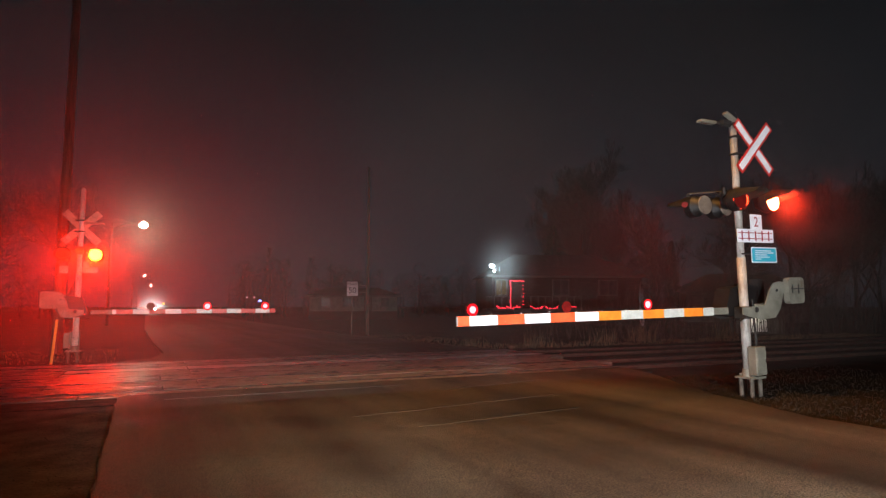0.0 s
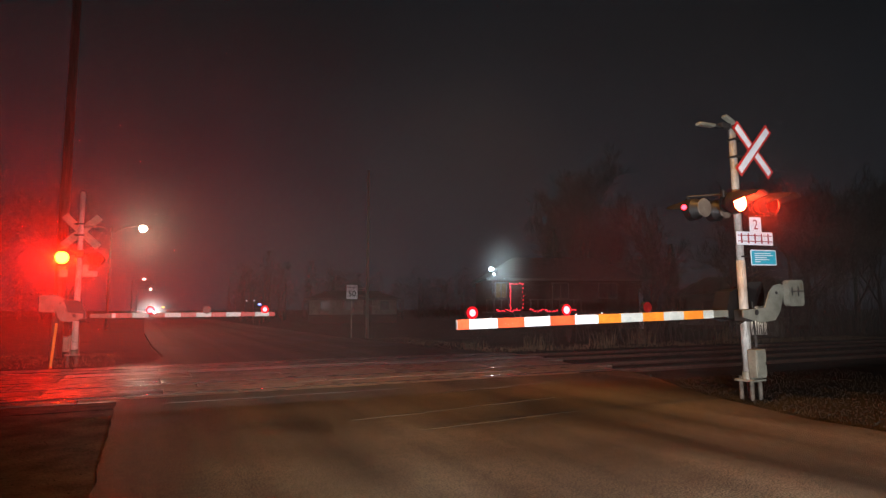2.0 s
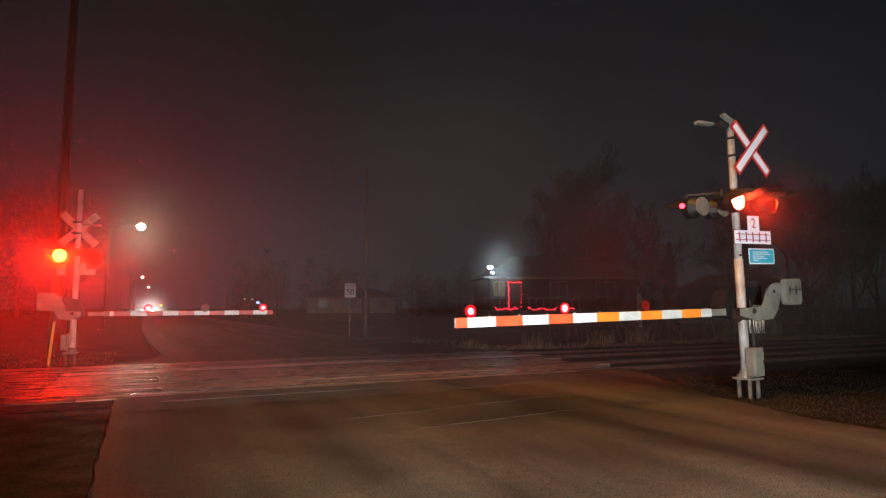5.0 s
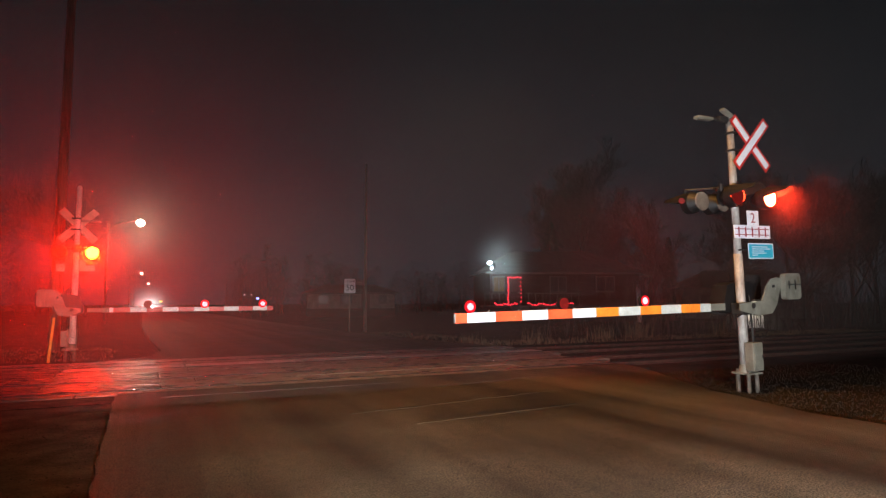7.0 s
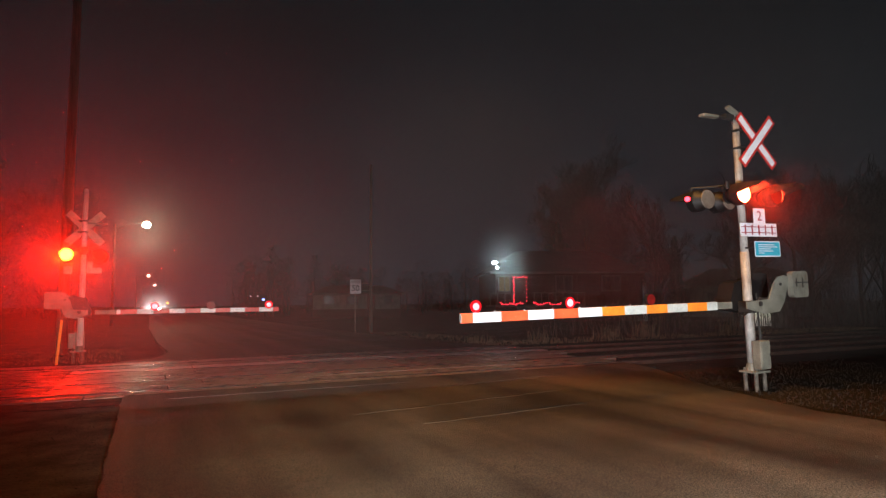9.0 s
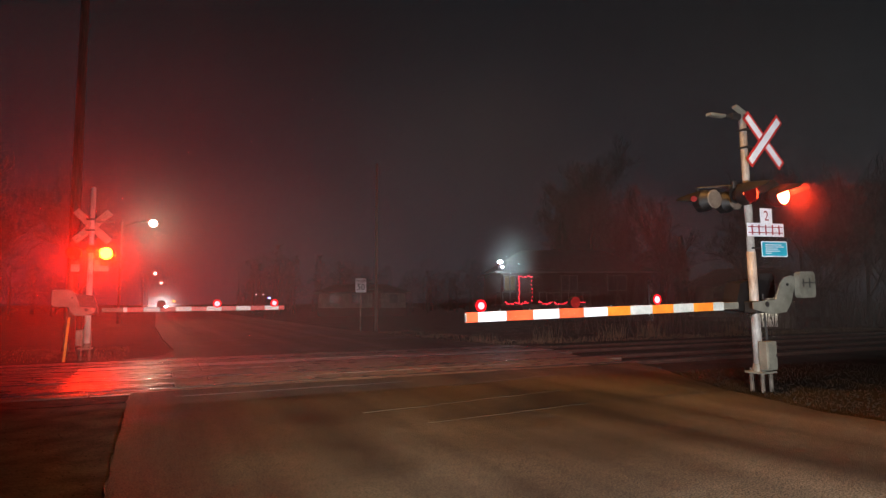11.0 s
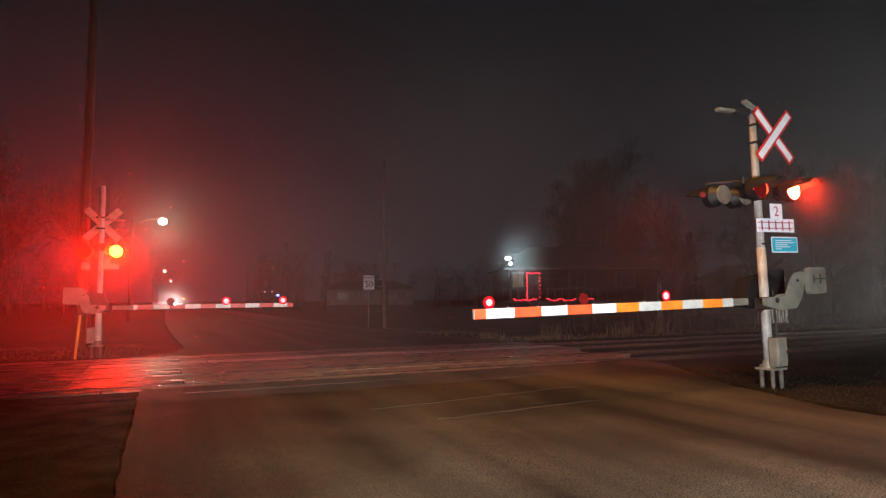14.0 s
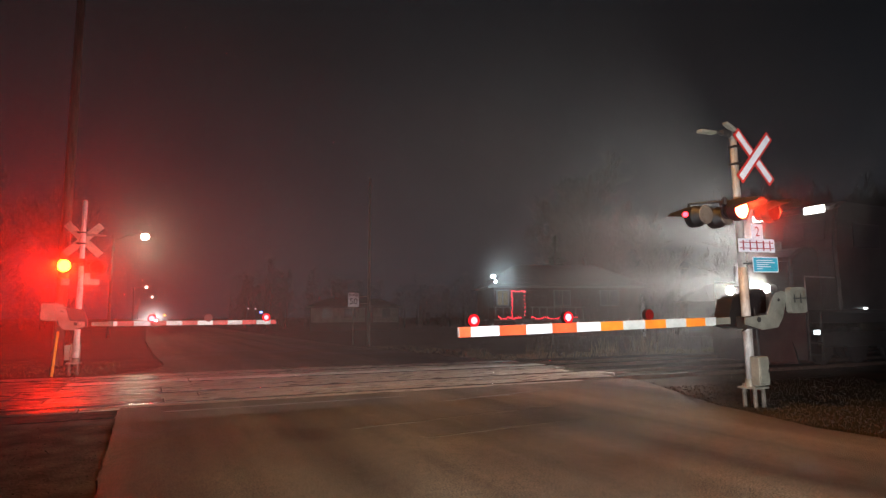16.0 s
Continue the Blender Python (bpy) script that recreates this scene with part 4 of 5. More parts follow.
def car(x, y, turn, lit, paint, label):
    th = thing("parked_car" if not lit else "car", pose(x, y, 0, 0, 0, turn), label, "car")
    bm = bmesh.new()
    plate(bm, [(-2.2, 0.30), (2.2, 0.30), (2.25, 0.62), (2.0, 0.88), (1.15, 0.95), (0.45, 1.42), (-1.0, 1.45), (-1.75, 1.0), (-2.2, 0.92)], 1.72)
    bmesh.ops.bevel(bm, geom=list(bm.edges), offset=0.05, segments=2, affect="EDGES")
    part("body", bm, paint, th, "", True)
    for wx in (-1.35, 1.35):
        for wy in (-0.80, 0.80):
            bm = bmesh.new()
            tube(bm, (wx, wy - 0.1, 0.32), (wx, wy + 0.1, 0.32), 0.32, 0.32, 20)
            w = part("wheel", bm, M_BLACK, th)
            bm = bmesh.new()
            tube(bm, (wx, wy - 0.106, 0.32), (wx, wy + 0.106, 0.32), 0.19, 0.19, 14)
            part("rim", bm, M_CHROME, w)
    for wy in (-0.62, 0.62):
        bm = bmesh.new()
        bmesh.ops.create_uvsphere(bm, u_segments=14, v_segments=8, radius=0.15, matrix=Matrix.LocRotScale((2.16, wy, 0.78), None, (0.6, 1.6, 1.2)))
        part("headlamp", bm, M_CAR_LIGHT if lit else M_WINDOW, th, "bright headlamp" if lit else "", True)
    bm = bmesh.new()
    plate(bm, [(-0.95, 0.98), (0.9, 0.98), (0.42, 1.36), (-0.9, 1.38)], 1.735)
    part("side_window", bm, M_WINDOW, th)
    return th


car(1.3, 158.0, -90, True, M_TRAIN, "oncoming car far up the road with its headlamps on")


# ---- houses ----
def house(name, x, y, turn, w, d, h, base, roof, wall, label, windows, door=None, porch=False):
    th = thing(name, pose(x, y, -0.1, 0, 0, turn), label, "house", "houses beyond the tracks")
    # dark base; on the bungalow its colour imitates shade on the lower wall
    one_box("dark_base", (0, d / 2, base / 2), (w + 0.02, d + 0.02, base), M_BRICK, th, "", 0.0)
    t = 0.25
    one_box("wall", (0, t / 2, base + h / 2), (w, t, h), wall, th)
    one_box("wall", (0, d - t / 2, base + h / 2), (w, t, h), wall, th)
    one_box("wall", (-w / 2 + t / 2, d / 2, base + h / 2), (t, d - 2 * t, h), wall, th)
    one_box("wall", (w / 2 - t / 2, d / 2, base + h / 2), (t, d - 2 * t, h), wall, th)
    bm = bmesh.new()
    o = 0.5
    z0, z1 = base + h, base + h + roof
    v = [bm.verts.new(p) for p in ((-w / 2 - o, -o, z0 - 0.1), (w / 2 + o, -o, z0 - 0.1), (w / 2 + o, d + o, z0 - 0.1), (-w / 2 - o, d + o, z0 - 0.1),
                                   (-w / 2 + d * 0.32, d / 2, z1), (w / 2 - d * 0.32, d / 2, z1))]
    for f in ((0, 1, 5, 4), (1, 2, 5), (2, 3, 4, 5), (3, 0, 4), (3, 2, 1, 0)):
        bm.faces.new([v[i] for i in f])
    part("roof", bm, M_ROOF, th, "dark shingled roof")
    one_box("eaves_trim", (0, -o - 0.02, z0 - 0.16), (w + 2 * o, 0.04, 0.16), M_SIDING, th)
    for wx, wz, ww, wh, lit in windows:
        fr = one_box("window", (wx, -0.03, wz), (ww + 0.16, 0.06, wh + 0.16), M_TRIM, th)
        one_box("pane", (wx, -0.066, wz), (ww, 0.012, wh), M_WIN_LIT if lit else M_WINDOW, fr, "lamp-lit pane" if lit else "")
        one_box("mullion", (wx, -0.078, wz), (0.06, 0.012, wh), M_TRIM, fr)
    if door:
        dr = one_box("door", (door, -0.04, base + 1.0), (0.95, 0.07, 2.0), M_DOOR, th)
        one_box("handle", (door + 0.36, -0.09, base + 0.98), (0.03, 0.05, 0.12), M_CHROME, dr)
    if porch:
        one_box("porch_floor", (door + 1.0, -0.85, base - 0.08), (7.4, 1.6, 0.14), M_TRIM, th)
        for i in range(14):
            px = door - 2.6 + 7.2 * i / 13
            if abs(px - door) < 0.6:
                continue
            one_box("baluster", (px, -1.6, base + 0.42), (0.05, 0.05, 0.85), M_SIDING, th)
        for s, e in ((door - 2.65, door - 0.6), (door + 0.6, door + 4.65)):
            one_box("handrail", ((s + e) / 2, -1.6, base + 0.87), (e - s, 0.08, 0.06), M_SIDING, th)
        for i in range(5):
            one_box("step", (door, -1.8 - 0.28 * i, base - 0.15 - 0.18 * i), (1.3, 0.28, 0.18), M_SIDING, th)
    return th


HX, HY = 29.6, 38.6
house("house", HX, HY, -20, 12.0, 8.0, 2.6, 1.35, 1.9, M_BRICK, "low dark brick house with red string lights round its door",
      ((-5.3, 2.95, 0.8, 1.1, True), (-0.6, 2.95, 1.2, 1.1, False), (3.2, 2.95, 1.4, 1.1, False)), -4.1, True)
house("house", 21.6, 68.0, -14, 10.0, 6.0, 1.9, 0.95, 0.9, M_SIDING_W, "pale bungalow with a low roof across the road",
      ((-3.2, 2.0, 1.0, 0.9, False), (-0.6, 2.0, 1.2, 0.9, False), (3.6, 2.0, 0.8, 0.9, False)), 1.6)


def string_lights():
    th = thing("string_lights", pose(HX, HY, 1.25, 0, 0, -20) @ pose(-4.1, -0.12, 0), "red string lights round the door and along the porch rail", "string lights")
    rnd = random.Random(12)
    pts = []
    pts += [(-0.50, 0, 0.05 + 0.105 * i) for i in range(20)]
    pts += [(-0.50 + 0.10 * i, 0, 2.12 + 0.03 * math.sin(i)) for i in range(11)]
    pts += [(0.50, 0, 2.05 - 0.3 * i) for i in range(7)]
    pts += [(-1.9 + 0.10 * i, -1.66, 0.16 - 0.16 * abs(math.sin(i * 0.42))) for i in range(18)]
    pts += [(0.62 + 0.105 * i, -1.66, 0.16 - 0.16 * abs(math.sin(i * 0.30))) for i in range(34)]
    bm = bmesh.new()
    for x, y, z in pts:
        bmesh.ops.create_icosphere(bm, subdivisions=1, radius=0.042, matrix=Matrix.Translation((x + rnd.gauss(0, 0.02), y, z + rnd.gauss(0, 0.02))))
    part("bulbs", bm, M_XMAS, th, "glowing red bulbs")["kind"] = "stuff"


string_lights()


def floodlight():
    th = thing("floodlight", pose(HX, HY, 3.95, 0, 0, -20) @ pose(-6.0, -0.6, 0), "cold white floodlight under the house eaves", "floodlight")
    bm = bmesh.new()
    tube(bm, (0, 0.15, 0), (0, -0.15, 0.25), 0.05, 0.05, 8)
    box(bm, (0.05, -0.2, 0.35), (0.5, 0.2, 0.34), bevel=0.05)
    part("housing", bm, M_BLACK, th)
    bm = bmesh.new()
    bmesh.ops.create_uvsphere(bm, u_segments=12, v_segments=8, radius=0.12, matrix=Matrix.LocRotScale((-0.18, -0.3, 0.50), None, (1.4, 1, 0.9)))
    part("glass", bm, M_LED_WHITE, th, "glowing lamp glass", True)
    bm = bmesh.new()
    bmesh.ops.create_uvsphere(bm, u_segments=12, v_segments=8, radius=0.07, matrix=Matrix.Translation((0.0, -0.34, 0.10)))
    part("glass", bm, M_LED_WHITE, th, "glowing lamp glass", True)


floodlight()


house("house", 40.5, 31.0, -38, 9.0, 7.0, 2.4, 0.3, 1.4, M_SIDING, "low dark house half hidden behind the shrubs",
      ((-2.6, 1.6, 1.3, 1.0, False), (2.4, 1.5, 1.2, 1.1, False)), -0.2)


def lit_shed():
    th = thing("shed", pose(30.3, 22.6, -0.1, 0, 0, -40), "small pale shed with a lamp-lit front beyond the tracks", "shed")
    one_box("body", (0, 1.2, 0.75), (2.4, 2.2, 1.5), M_SIDING, th)
    bm = bmesh.new()
    plate(bm, [(-1.4, 1.48), (1.4, 1.48), (0, 2.0)], 2.6, pose(0, 1.2, 0))
    part("roof", bm, M_ROOF, th)
    one_box("door", (-0.35, 0.06, 0.65), (1.3, 0.06, 1.1), M_WHITE, th, "white boarded door")
    for k in range(4):
        one_box("batten", (-0.85 + 0.33 * k, 0.02, 0.65), (0.05, 0.03, 1.1), M_SIDING, th)
    bm = bmesh.new()
    bmesh.ops.create_uvsphere(bm, u_segments=10, v_segments=8, radius=0.07, matrix=Matrix.Translation((-0.3, -0.25, 1.36)))
    part("lamp", bm, M_SHED_LAMP, th, "small glowing lamp", True)


M_SHED_LAMP = glow("shed_lamp_glass", (1.0, 0.86, 0.6), 260)
lit_shed()


def whitened_post():
    th = thing("pale_post", pose(34.6, 36.0, -0.1), "tall post coloured white in place of floodlight on it", "post")
    # white stands in for floodlight, which doesn't reach this post
    one_box("post", (0, 0, 1.6), (0.28, 0.2, 3.2), M_WHITE, th, bevel=0.02)


whitened_post()


def small_far_lights():
    for x, y, z, r, mat, label in ((10.1, 62.0, 1.95, 0.10, M_XMAS_BLUE, "small blue garden light far along the road"),
                                   (10.6, 63.0, 1.75, 0.07, M_XMAS_BLUE, "small blue garden light far along the road"),
                                   (9.7, 63.0, 2.35, 0.05, M_LAMP_DIM, "small pale porch light far along the road"),
                                   (9.0, 63.0, 2.35, 0.05, M_LAMP_DIM, "small pale porch light far along the road"),
                                   (3.1, 130.0, 1.9, 0.16, M_LAMP_AMBER, "small amber light far along the road")):
        th = thing("garden_light", pose(x, y, -0.1), label, "light", "small lights along the far road")
        bm = bmesh.new()
        tube(bm, (0, 0, -0.1), (0, 0, z), 0.03, 0.03, 8)
        part("stake", bm, M_IRON, th)
        bm = bmesh.new()
        bmesh.ops.create_uvsphere(bm, u_segments=10, v_segments=8, radius=r, matrix=Matrix.LocRotScale((0, 0, z + r), None, (1.6, 1, 1)))
        part("glass", bm, mat, th, "glowing glass", True)


M_LAMP_DIM = glow("dim_porch_glass", (0.8, 0.85, 1.0), 1.2)
M_LAMP_AMBER = glow("amber_lamp_glass", (1.0, 0.5, 0.1), 3.0)
small_far_lights()


# ---- trees ----
def bare_tree(x, y, h, r, seed, label, depth=6, spread=0.75, group="bare trees"):
    rnd = random.Random(seed)
    th = thing("bare_tree", pose(x, y, -0.15), label, "tree", group)
    verts, faces, tv, tf = [], [], [], []

    def limb(p, d, length, rad, level):
        vs, fs = (tv, tf) if level == 0 else (verts, faces)
        n = 3
        q = p.copy()
        sides = 6 if level < 2 else (4 if level < 4 else 3)
        prev = None
        for i in range(n + 1):
            rr = rad * (1 - 0.45 * i / n)
            if level >= depth - 1:
                rr = max(rr, 0.008)
            u = d.orthogonal().normalized()
            v = d.cross(u)
            k = len(vs)
            for s in range(sides):
                a = 6.283 * s / sides
                vs.append(q + (u * math.cos(a) + v * math.sin(a)) * rr)
            if prev is not None:
                for s in range(sides):
                    fs.append((prev + s, prev + (s + 1) % sides, k + (s + 1) % sides, k + s))
            prev = k
            if i and level < depth:
                kids = 2 if level else (2 if i > 1 else 1)
                if level >= depth - 2 and i == 1:
                    kids = 1
                for _ in range(kids):
                    w = Vector((rnd.gauss(0, 1), rnd.gauss(0, 1), rnd.gauss(0.25, 0.6))).normalized()
                    nd = (d + w * spread).normalized()
                    limb(q.copy(), nd, length * rnd.uniform(0.50, 0.72), rr * 0.62, level + 1)
            q = q + d * (length / n)
            d = (d + Vector((rnd.gauss(0, 0.10), rnd.gauss(0, 0.10), 0.05))).normalized()

    limb(Vector((0, 0, 0)), Vector((rnd.gauss(0, 0.03), rnd.gauss(0, 0.03), 1)).normalized(), h * 0.55, r, 0)
    mesh_of("trunk", tv, tf, M_BARK, th)
    mesh_of("crown", verts, faces, M_BARK, th)["label"] = "bare branching twigs"
    return th


def conifer(x, y, h, w, seed, label):
    rnd = random.Random(seed)
    th = thing("conifer", pose(x, y, -0.15), label, "tree", "conifers")
    bm = bmesh.new()
    tube(bm, (0, 0, 0), (0, 0, h * 0.97), w * 0.07, 0.02, 8)
    part("trunk", bm, M_BARK, th)
    verts, faces = [], []
    n = int(260 * h)
    for _ in range(n):
        f = rnd.random() ** 0.75
        z = h * (0.05 + 0.95 * f)
        rad = w * (1 - f) ** 0.8 * rnd.uniform(0.35, 1.12) * (0.85 + 0.2 * math.sin(z * 5)) + 0.04
        a = rnd.uniform(0, 6.283)
        c = Vector((math.cos(a) * rad, math.sin(a) * rad, z))
        s = rnd.uniform(0.12, 0.34) * (0.5 + 0.5 * (1 - f))
        d = Vector((math.cos(a), math.sin(a), rnd.uniform(-0.5, 0.3))).normalized()
        u = d.orthogonal().normalized() * s * 0.35
        k = len(verts)
        verts += [c - d * s * 0.6 + u, c - d * s * 0.6 - u, c + d * s, c + Vector((0, 0, s * 0.35))]
        faces += [(k, k + 1, k + 2), (k, k + 2, k + 3), (k + 1, k + 3, k + 2)]
    mesh_of("crown", verts, faces, M_NEEDLE, th)["label"] = "dense dark needles"
    return th


bare_tree(38.1, 46.5, 12.6, 0.34, 21, "tall bare tree rising behind the house", 6)
bare_tree(41.0, 47.0, 9.0, 0.30, 25, "tall bare tree rising behind the house", 6)
conifer(33.6, 45.8, 9.0, 2.4, 31, "broad dark conifer beside the house")
conifer(36.6, 50.0, 9.0, 2.4, 32, "broad dark conifer behind the house")
conifer(38.9, 36.9, 6.9, 0.85, 33, "slim pointed dark conifer")


def brush(x, y, h, n, seed, label):
    """A thicket of thin upright bare stems with side twigs."""
    rnd = random.Random(seed)
    verts, faces = [], []

    def stem(p, d, length, r, level):
        prev = None
        for i in range(4):
            u = d.orthogonal().normalized()
            v = d.cross(u)
            rr = r * (1 - 0.25 * i)
            k = len(verts)
            for s in range(3):
                a = 2.094 * s
                verts.append(p + (u * math.cos(a) + v * math.sin(a)) * rr)
            if prev is not None:
                for s in range(3):
                    faces.append((prev + s, prev + (s + 1) % 3, k + (s + 1) % 3, k + s))
            prev = k
            if level < 2 and i:
                for _ in range(2):
                    w = Vector((rnd.gauss(0, 1), rnd.gauss(0, 1), rnd.gauss(0.8, 0.4))).normalized()
                    stem(p.copy(), (d + w * 0.6).normalized(), length * 0.45, rr * 0.55, level + 1)
            p = p + d * (length / 3)
            d = (d + Vector((rnd.gauss(0, 0.12), rnd.gauss(0, 0.12), 0.02))).normalized()

    for _ in range(n):
        p = Vector((rnd.gauss(0, 0.9), rnd.gauss(0, 0.5), 0))
        stem(p, Vector((rnd.gauss(0, 0.2), rnd.gauss(0, 0.2), 1)).normalized(), h * rnd.uniform(0.5, 1.0), 0.02, 0)
    th = thing("bare_shrub", pose(x, y, -0.15), label, "shrub", "bare shrubs along the tracks")
    mesh_of("stems", verts, faces, M_BARK, th)


rb = random.Random(77)
for i in range(16):
    bx_ = 17.5 + 1.9 * i
    brush(bx_, 21.5 + rb.uniform(-0.6, 2.2), 2.2 + 0.13 * i + rb.uniform(-0.4, 0.8), 15, 100 + i, "bare leafless shrub thicket beyond the tracks")
for i, (tx, ty, th_) in enumerate(((30.0, 24.0, 7.0), (33.5, 23.0, 8.0), (37.5, 24.5, 8.5), (41.5, 24.0, 9.0), (46.0, 25.0, 9.5), (27.0, 27.0, 6.0))):
    bare_tree(tx, ty, th_, 0.15, 200 + i, "bare young tree in the thicket beyond the tracks", 5, 0.8, "young bare trees")


for i, (tx, ty, th_) in enumerate(((-9.5, 44.0, 10.0), (-12.5, 48.0, 11.0), (-6.5, 62.0, 11.0))):
    bare_tree(tx, ty, th_, 0.17, 300 + i, "bare roadside tree behind the far signal", 5, 0.8, "roadside trees")


def far_woods():
    """Distant trees, too far to tell apart: twiggy clumps on thin trunks."""
    rnd = random.Random(5)
    verts, faces = [], []
    spots = [(rnd.uniform(13, 150), rnd.uniform(78, 120)) for _ in range(210)] + [(rnd.uniform(-120, -9), rnd.uniform(60, 115)) for _ in range(190)]
    for x, y in spots:
        h = rnd.uniform(4.5, 9.5)
        pointed = rnd.random() < 0.35
        for _ in range(230):
            f = rnd.random()
            z = h * (0.08 + 0.92 * f)
            rad = (h * 0.20 * (1 - f) if pointed else h * 0.30 * math.sin(math.pi * min(1.0, 0.15 + 0.85 * f)) ** 0.7) * rnd.uniform(0.3, 1.15) + 0.05
            a = rnd.uniform(0, 6.283)
            c = Vector((x + math.cos(a) * rad, y + math.sin(a) * rad, z))
            d = Vector((math.cos(a) * 0.6, math.sin(a) * 0.6, rnd.uniform(0.0, 1.0))).normalized() * rnd.uniform(0.4, 1.3)
            u = d.orthogonal().normalized() * rnd.uniform(0.015, 0.05)
            k = len(verts)
            verts += [c - u, c + u, c + d]
            faces.append((k, k + 1, k + 2))
        k = len(verts)
        verts += [(x - 0.12, y, -0.2), (x + 0.12, y, -0.2), (x, y, h * 0.9)]
        faces.append((k, k + 1, k + 2))
    ob = mesh_of("far_woods", verts, faces, M_BARK)
    tagged(ob, "dark line of distant bare trees and conifers", "woods", kind="stuff")


far_woods()


# ---- mist ----
def mist_sheet(y, x0, x1, h):
    bm = bmesh.new()
    v = [bm.verts.new(p) for p in ((x0, y, -0.05), (x1, y, -0.05), (x1, y, h), (x0, y, h))]
    bm.faces.new(v)
    ob = part("mist", bm, M_MIST)
    tagged(ob, "thin drifting night mist over the crossing", "mist", kind="stuff")


for y, x0, x1, h in ((9.4, -40, 60, 30), (24.0, -60, 110, 45), (49.0, -90, 160, 70)):
    mist_sheet(y, x0, x1, h)


def glow_mist(c, radius, density, turn=0, flat=1.0):
    """An upright mist sheet added to glow round lamps, thinning out with distance; flat below 1 makes it a low layer.
    """
    m, n, l, b = material("glow_mist")
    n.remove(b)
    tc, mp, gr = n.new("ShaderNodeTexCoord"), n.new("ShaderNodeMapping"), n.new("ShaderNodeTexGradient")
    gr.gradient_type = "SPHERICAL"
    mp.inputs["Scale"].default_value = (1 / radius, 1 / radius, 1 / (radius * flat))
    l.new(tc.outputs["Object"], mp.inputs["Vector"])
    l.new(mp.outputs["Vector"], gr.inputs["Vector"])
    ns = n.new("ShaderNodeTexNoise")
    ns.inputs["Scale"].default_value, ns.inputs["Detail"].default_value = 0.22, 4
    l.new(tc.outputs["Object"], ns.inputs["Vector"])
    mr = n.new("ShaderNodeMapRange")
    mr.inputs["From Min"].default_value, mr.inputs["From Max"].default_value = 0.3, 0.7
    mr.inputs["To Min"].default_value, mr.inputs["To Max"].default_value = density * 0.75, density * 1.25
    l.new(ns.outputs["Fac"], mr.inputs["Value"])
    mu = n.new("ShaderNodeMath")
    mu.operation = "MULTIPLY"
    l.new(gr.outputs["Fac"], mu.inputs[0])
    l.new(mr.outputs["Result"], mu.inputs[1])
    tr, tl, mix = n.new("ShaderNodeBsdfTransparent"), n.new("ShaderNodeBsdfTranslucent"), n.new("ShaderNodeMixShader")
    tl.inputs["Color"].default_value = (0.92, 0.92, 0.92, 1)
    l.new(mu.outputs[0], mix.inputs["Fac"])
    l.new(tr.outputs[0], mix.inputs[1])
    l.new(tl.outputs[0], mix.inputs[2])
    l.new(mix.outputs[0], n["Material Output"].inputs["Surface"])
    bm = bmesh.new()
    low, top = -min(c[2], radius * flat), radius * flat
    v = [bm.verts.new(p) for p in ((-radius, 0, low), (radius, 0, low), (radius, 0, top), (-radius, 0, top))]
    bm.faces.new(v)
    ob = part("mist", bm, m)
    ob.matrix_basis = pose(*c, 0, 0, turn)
    tagged(ob, "upright mist sheet added for the glow round lamps", "mist", kind="stuff")


# small discs before the far signal lamps imitate their bloom as a red halo
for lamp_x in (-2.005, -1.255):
    glow_mist((lamp_x, 18.29, 2.75), 0.40, 0.22)
glow_mist((-1.63, 18.05, 2.75), 1.4, 0.12)
glow_mist((-1.6, 17.0, 2.9), 6, 0.045)
glow_mist((-1.5, 16.2, 3.2), 10, 0.035)
glow_mist((-1.3, 14.8, 3.2), 8, 0.080)
glow_mist((-0.8, 12.4, 3.2), 8.5, 0.050)
glow_mist((7.0, 6.58, 1.8), 7, 0.009)
# sheets added before the near signal lamps for their red halo
glow_mist((9.2, 6.42, 3.14), 1.1, 0.035)
glow_mist((9.5, 6.28, 3.15), 3.0, 0.008)
glow_mist((9.8, 5.8, 3.2), 4.5, 0.004)
# sheets added for the glare of floodlight, street lamp and distant car
glow_mist((23.9, 38.5, 4.4), 3.2, 0.22)
glow_mist((-0.4, 50.8, 6.4), 11, 0.030)
glow_mist((1.3, 154.0, 1.2), 7, 0.13)
glow_mist((14.0, 11.3, 2.6), 26, 0.050)
glow_mist((17.0, 9.8, 3.0), 12, 0.120)
# two thin layers that imitate the locomotive's beams
glow_mist((14.5, 10.9, 2.15), 8, 0.16, 0, 0.06)
glow_mist((15.5, 10.8, 3.45), 8, 0.16, 0, 0.06)
glow_mist((11.0, 14.0, 3.0), 14, 0.003, 90)
glow_mist((20.0, 16.0, 4.0), 40, 0.020, 90)
glow_mist((27.0, 20.0, 4.5), 42, 0.050, 90)
glow_mist((34.0, 24.0, 5.0), 46, 0.090, 90)
glow_mist((56.0, 34.0, 6.0), 55, 0.110, 90)


# ---- train ----
TRACK_Y = TRACKS[0]


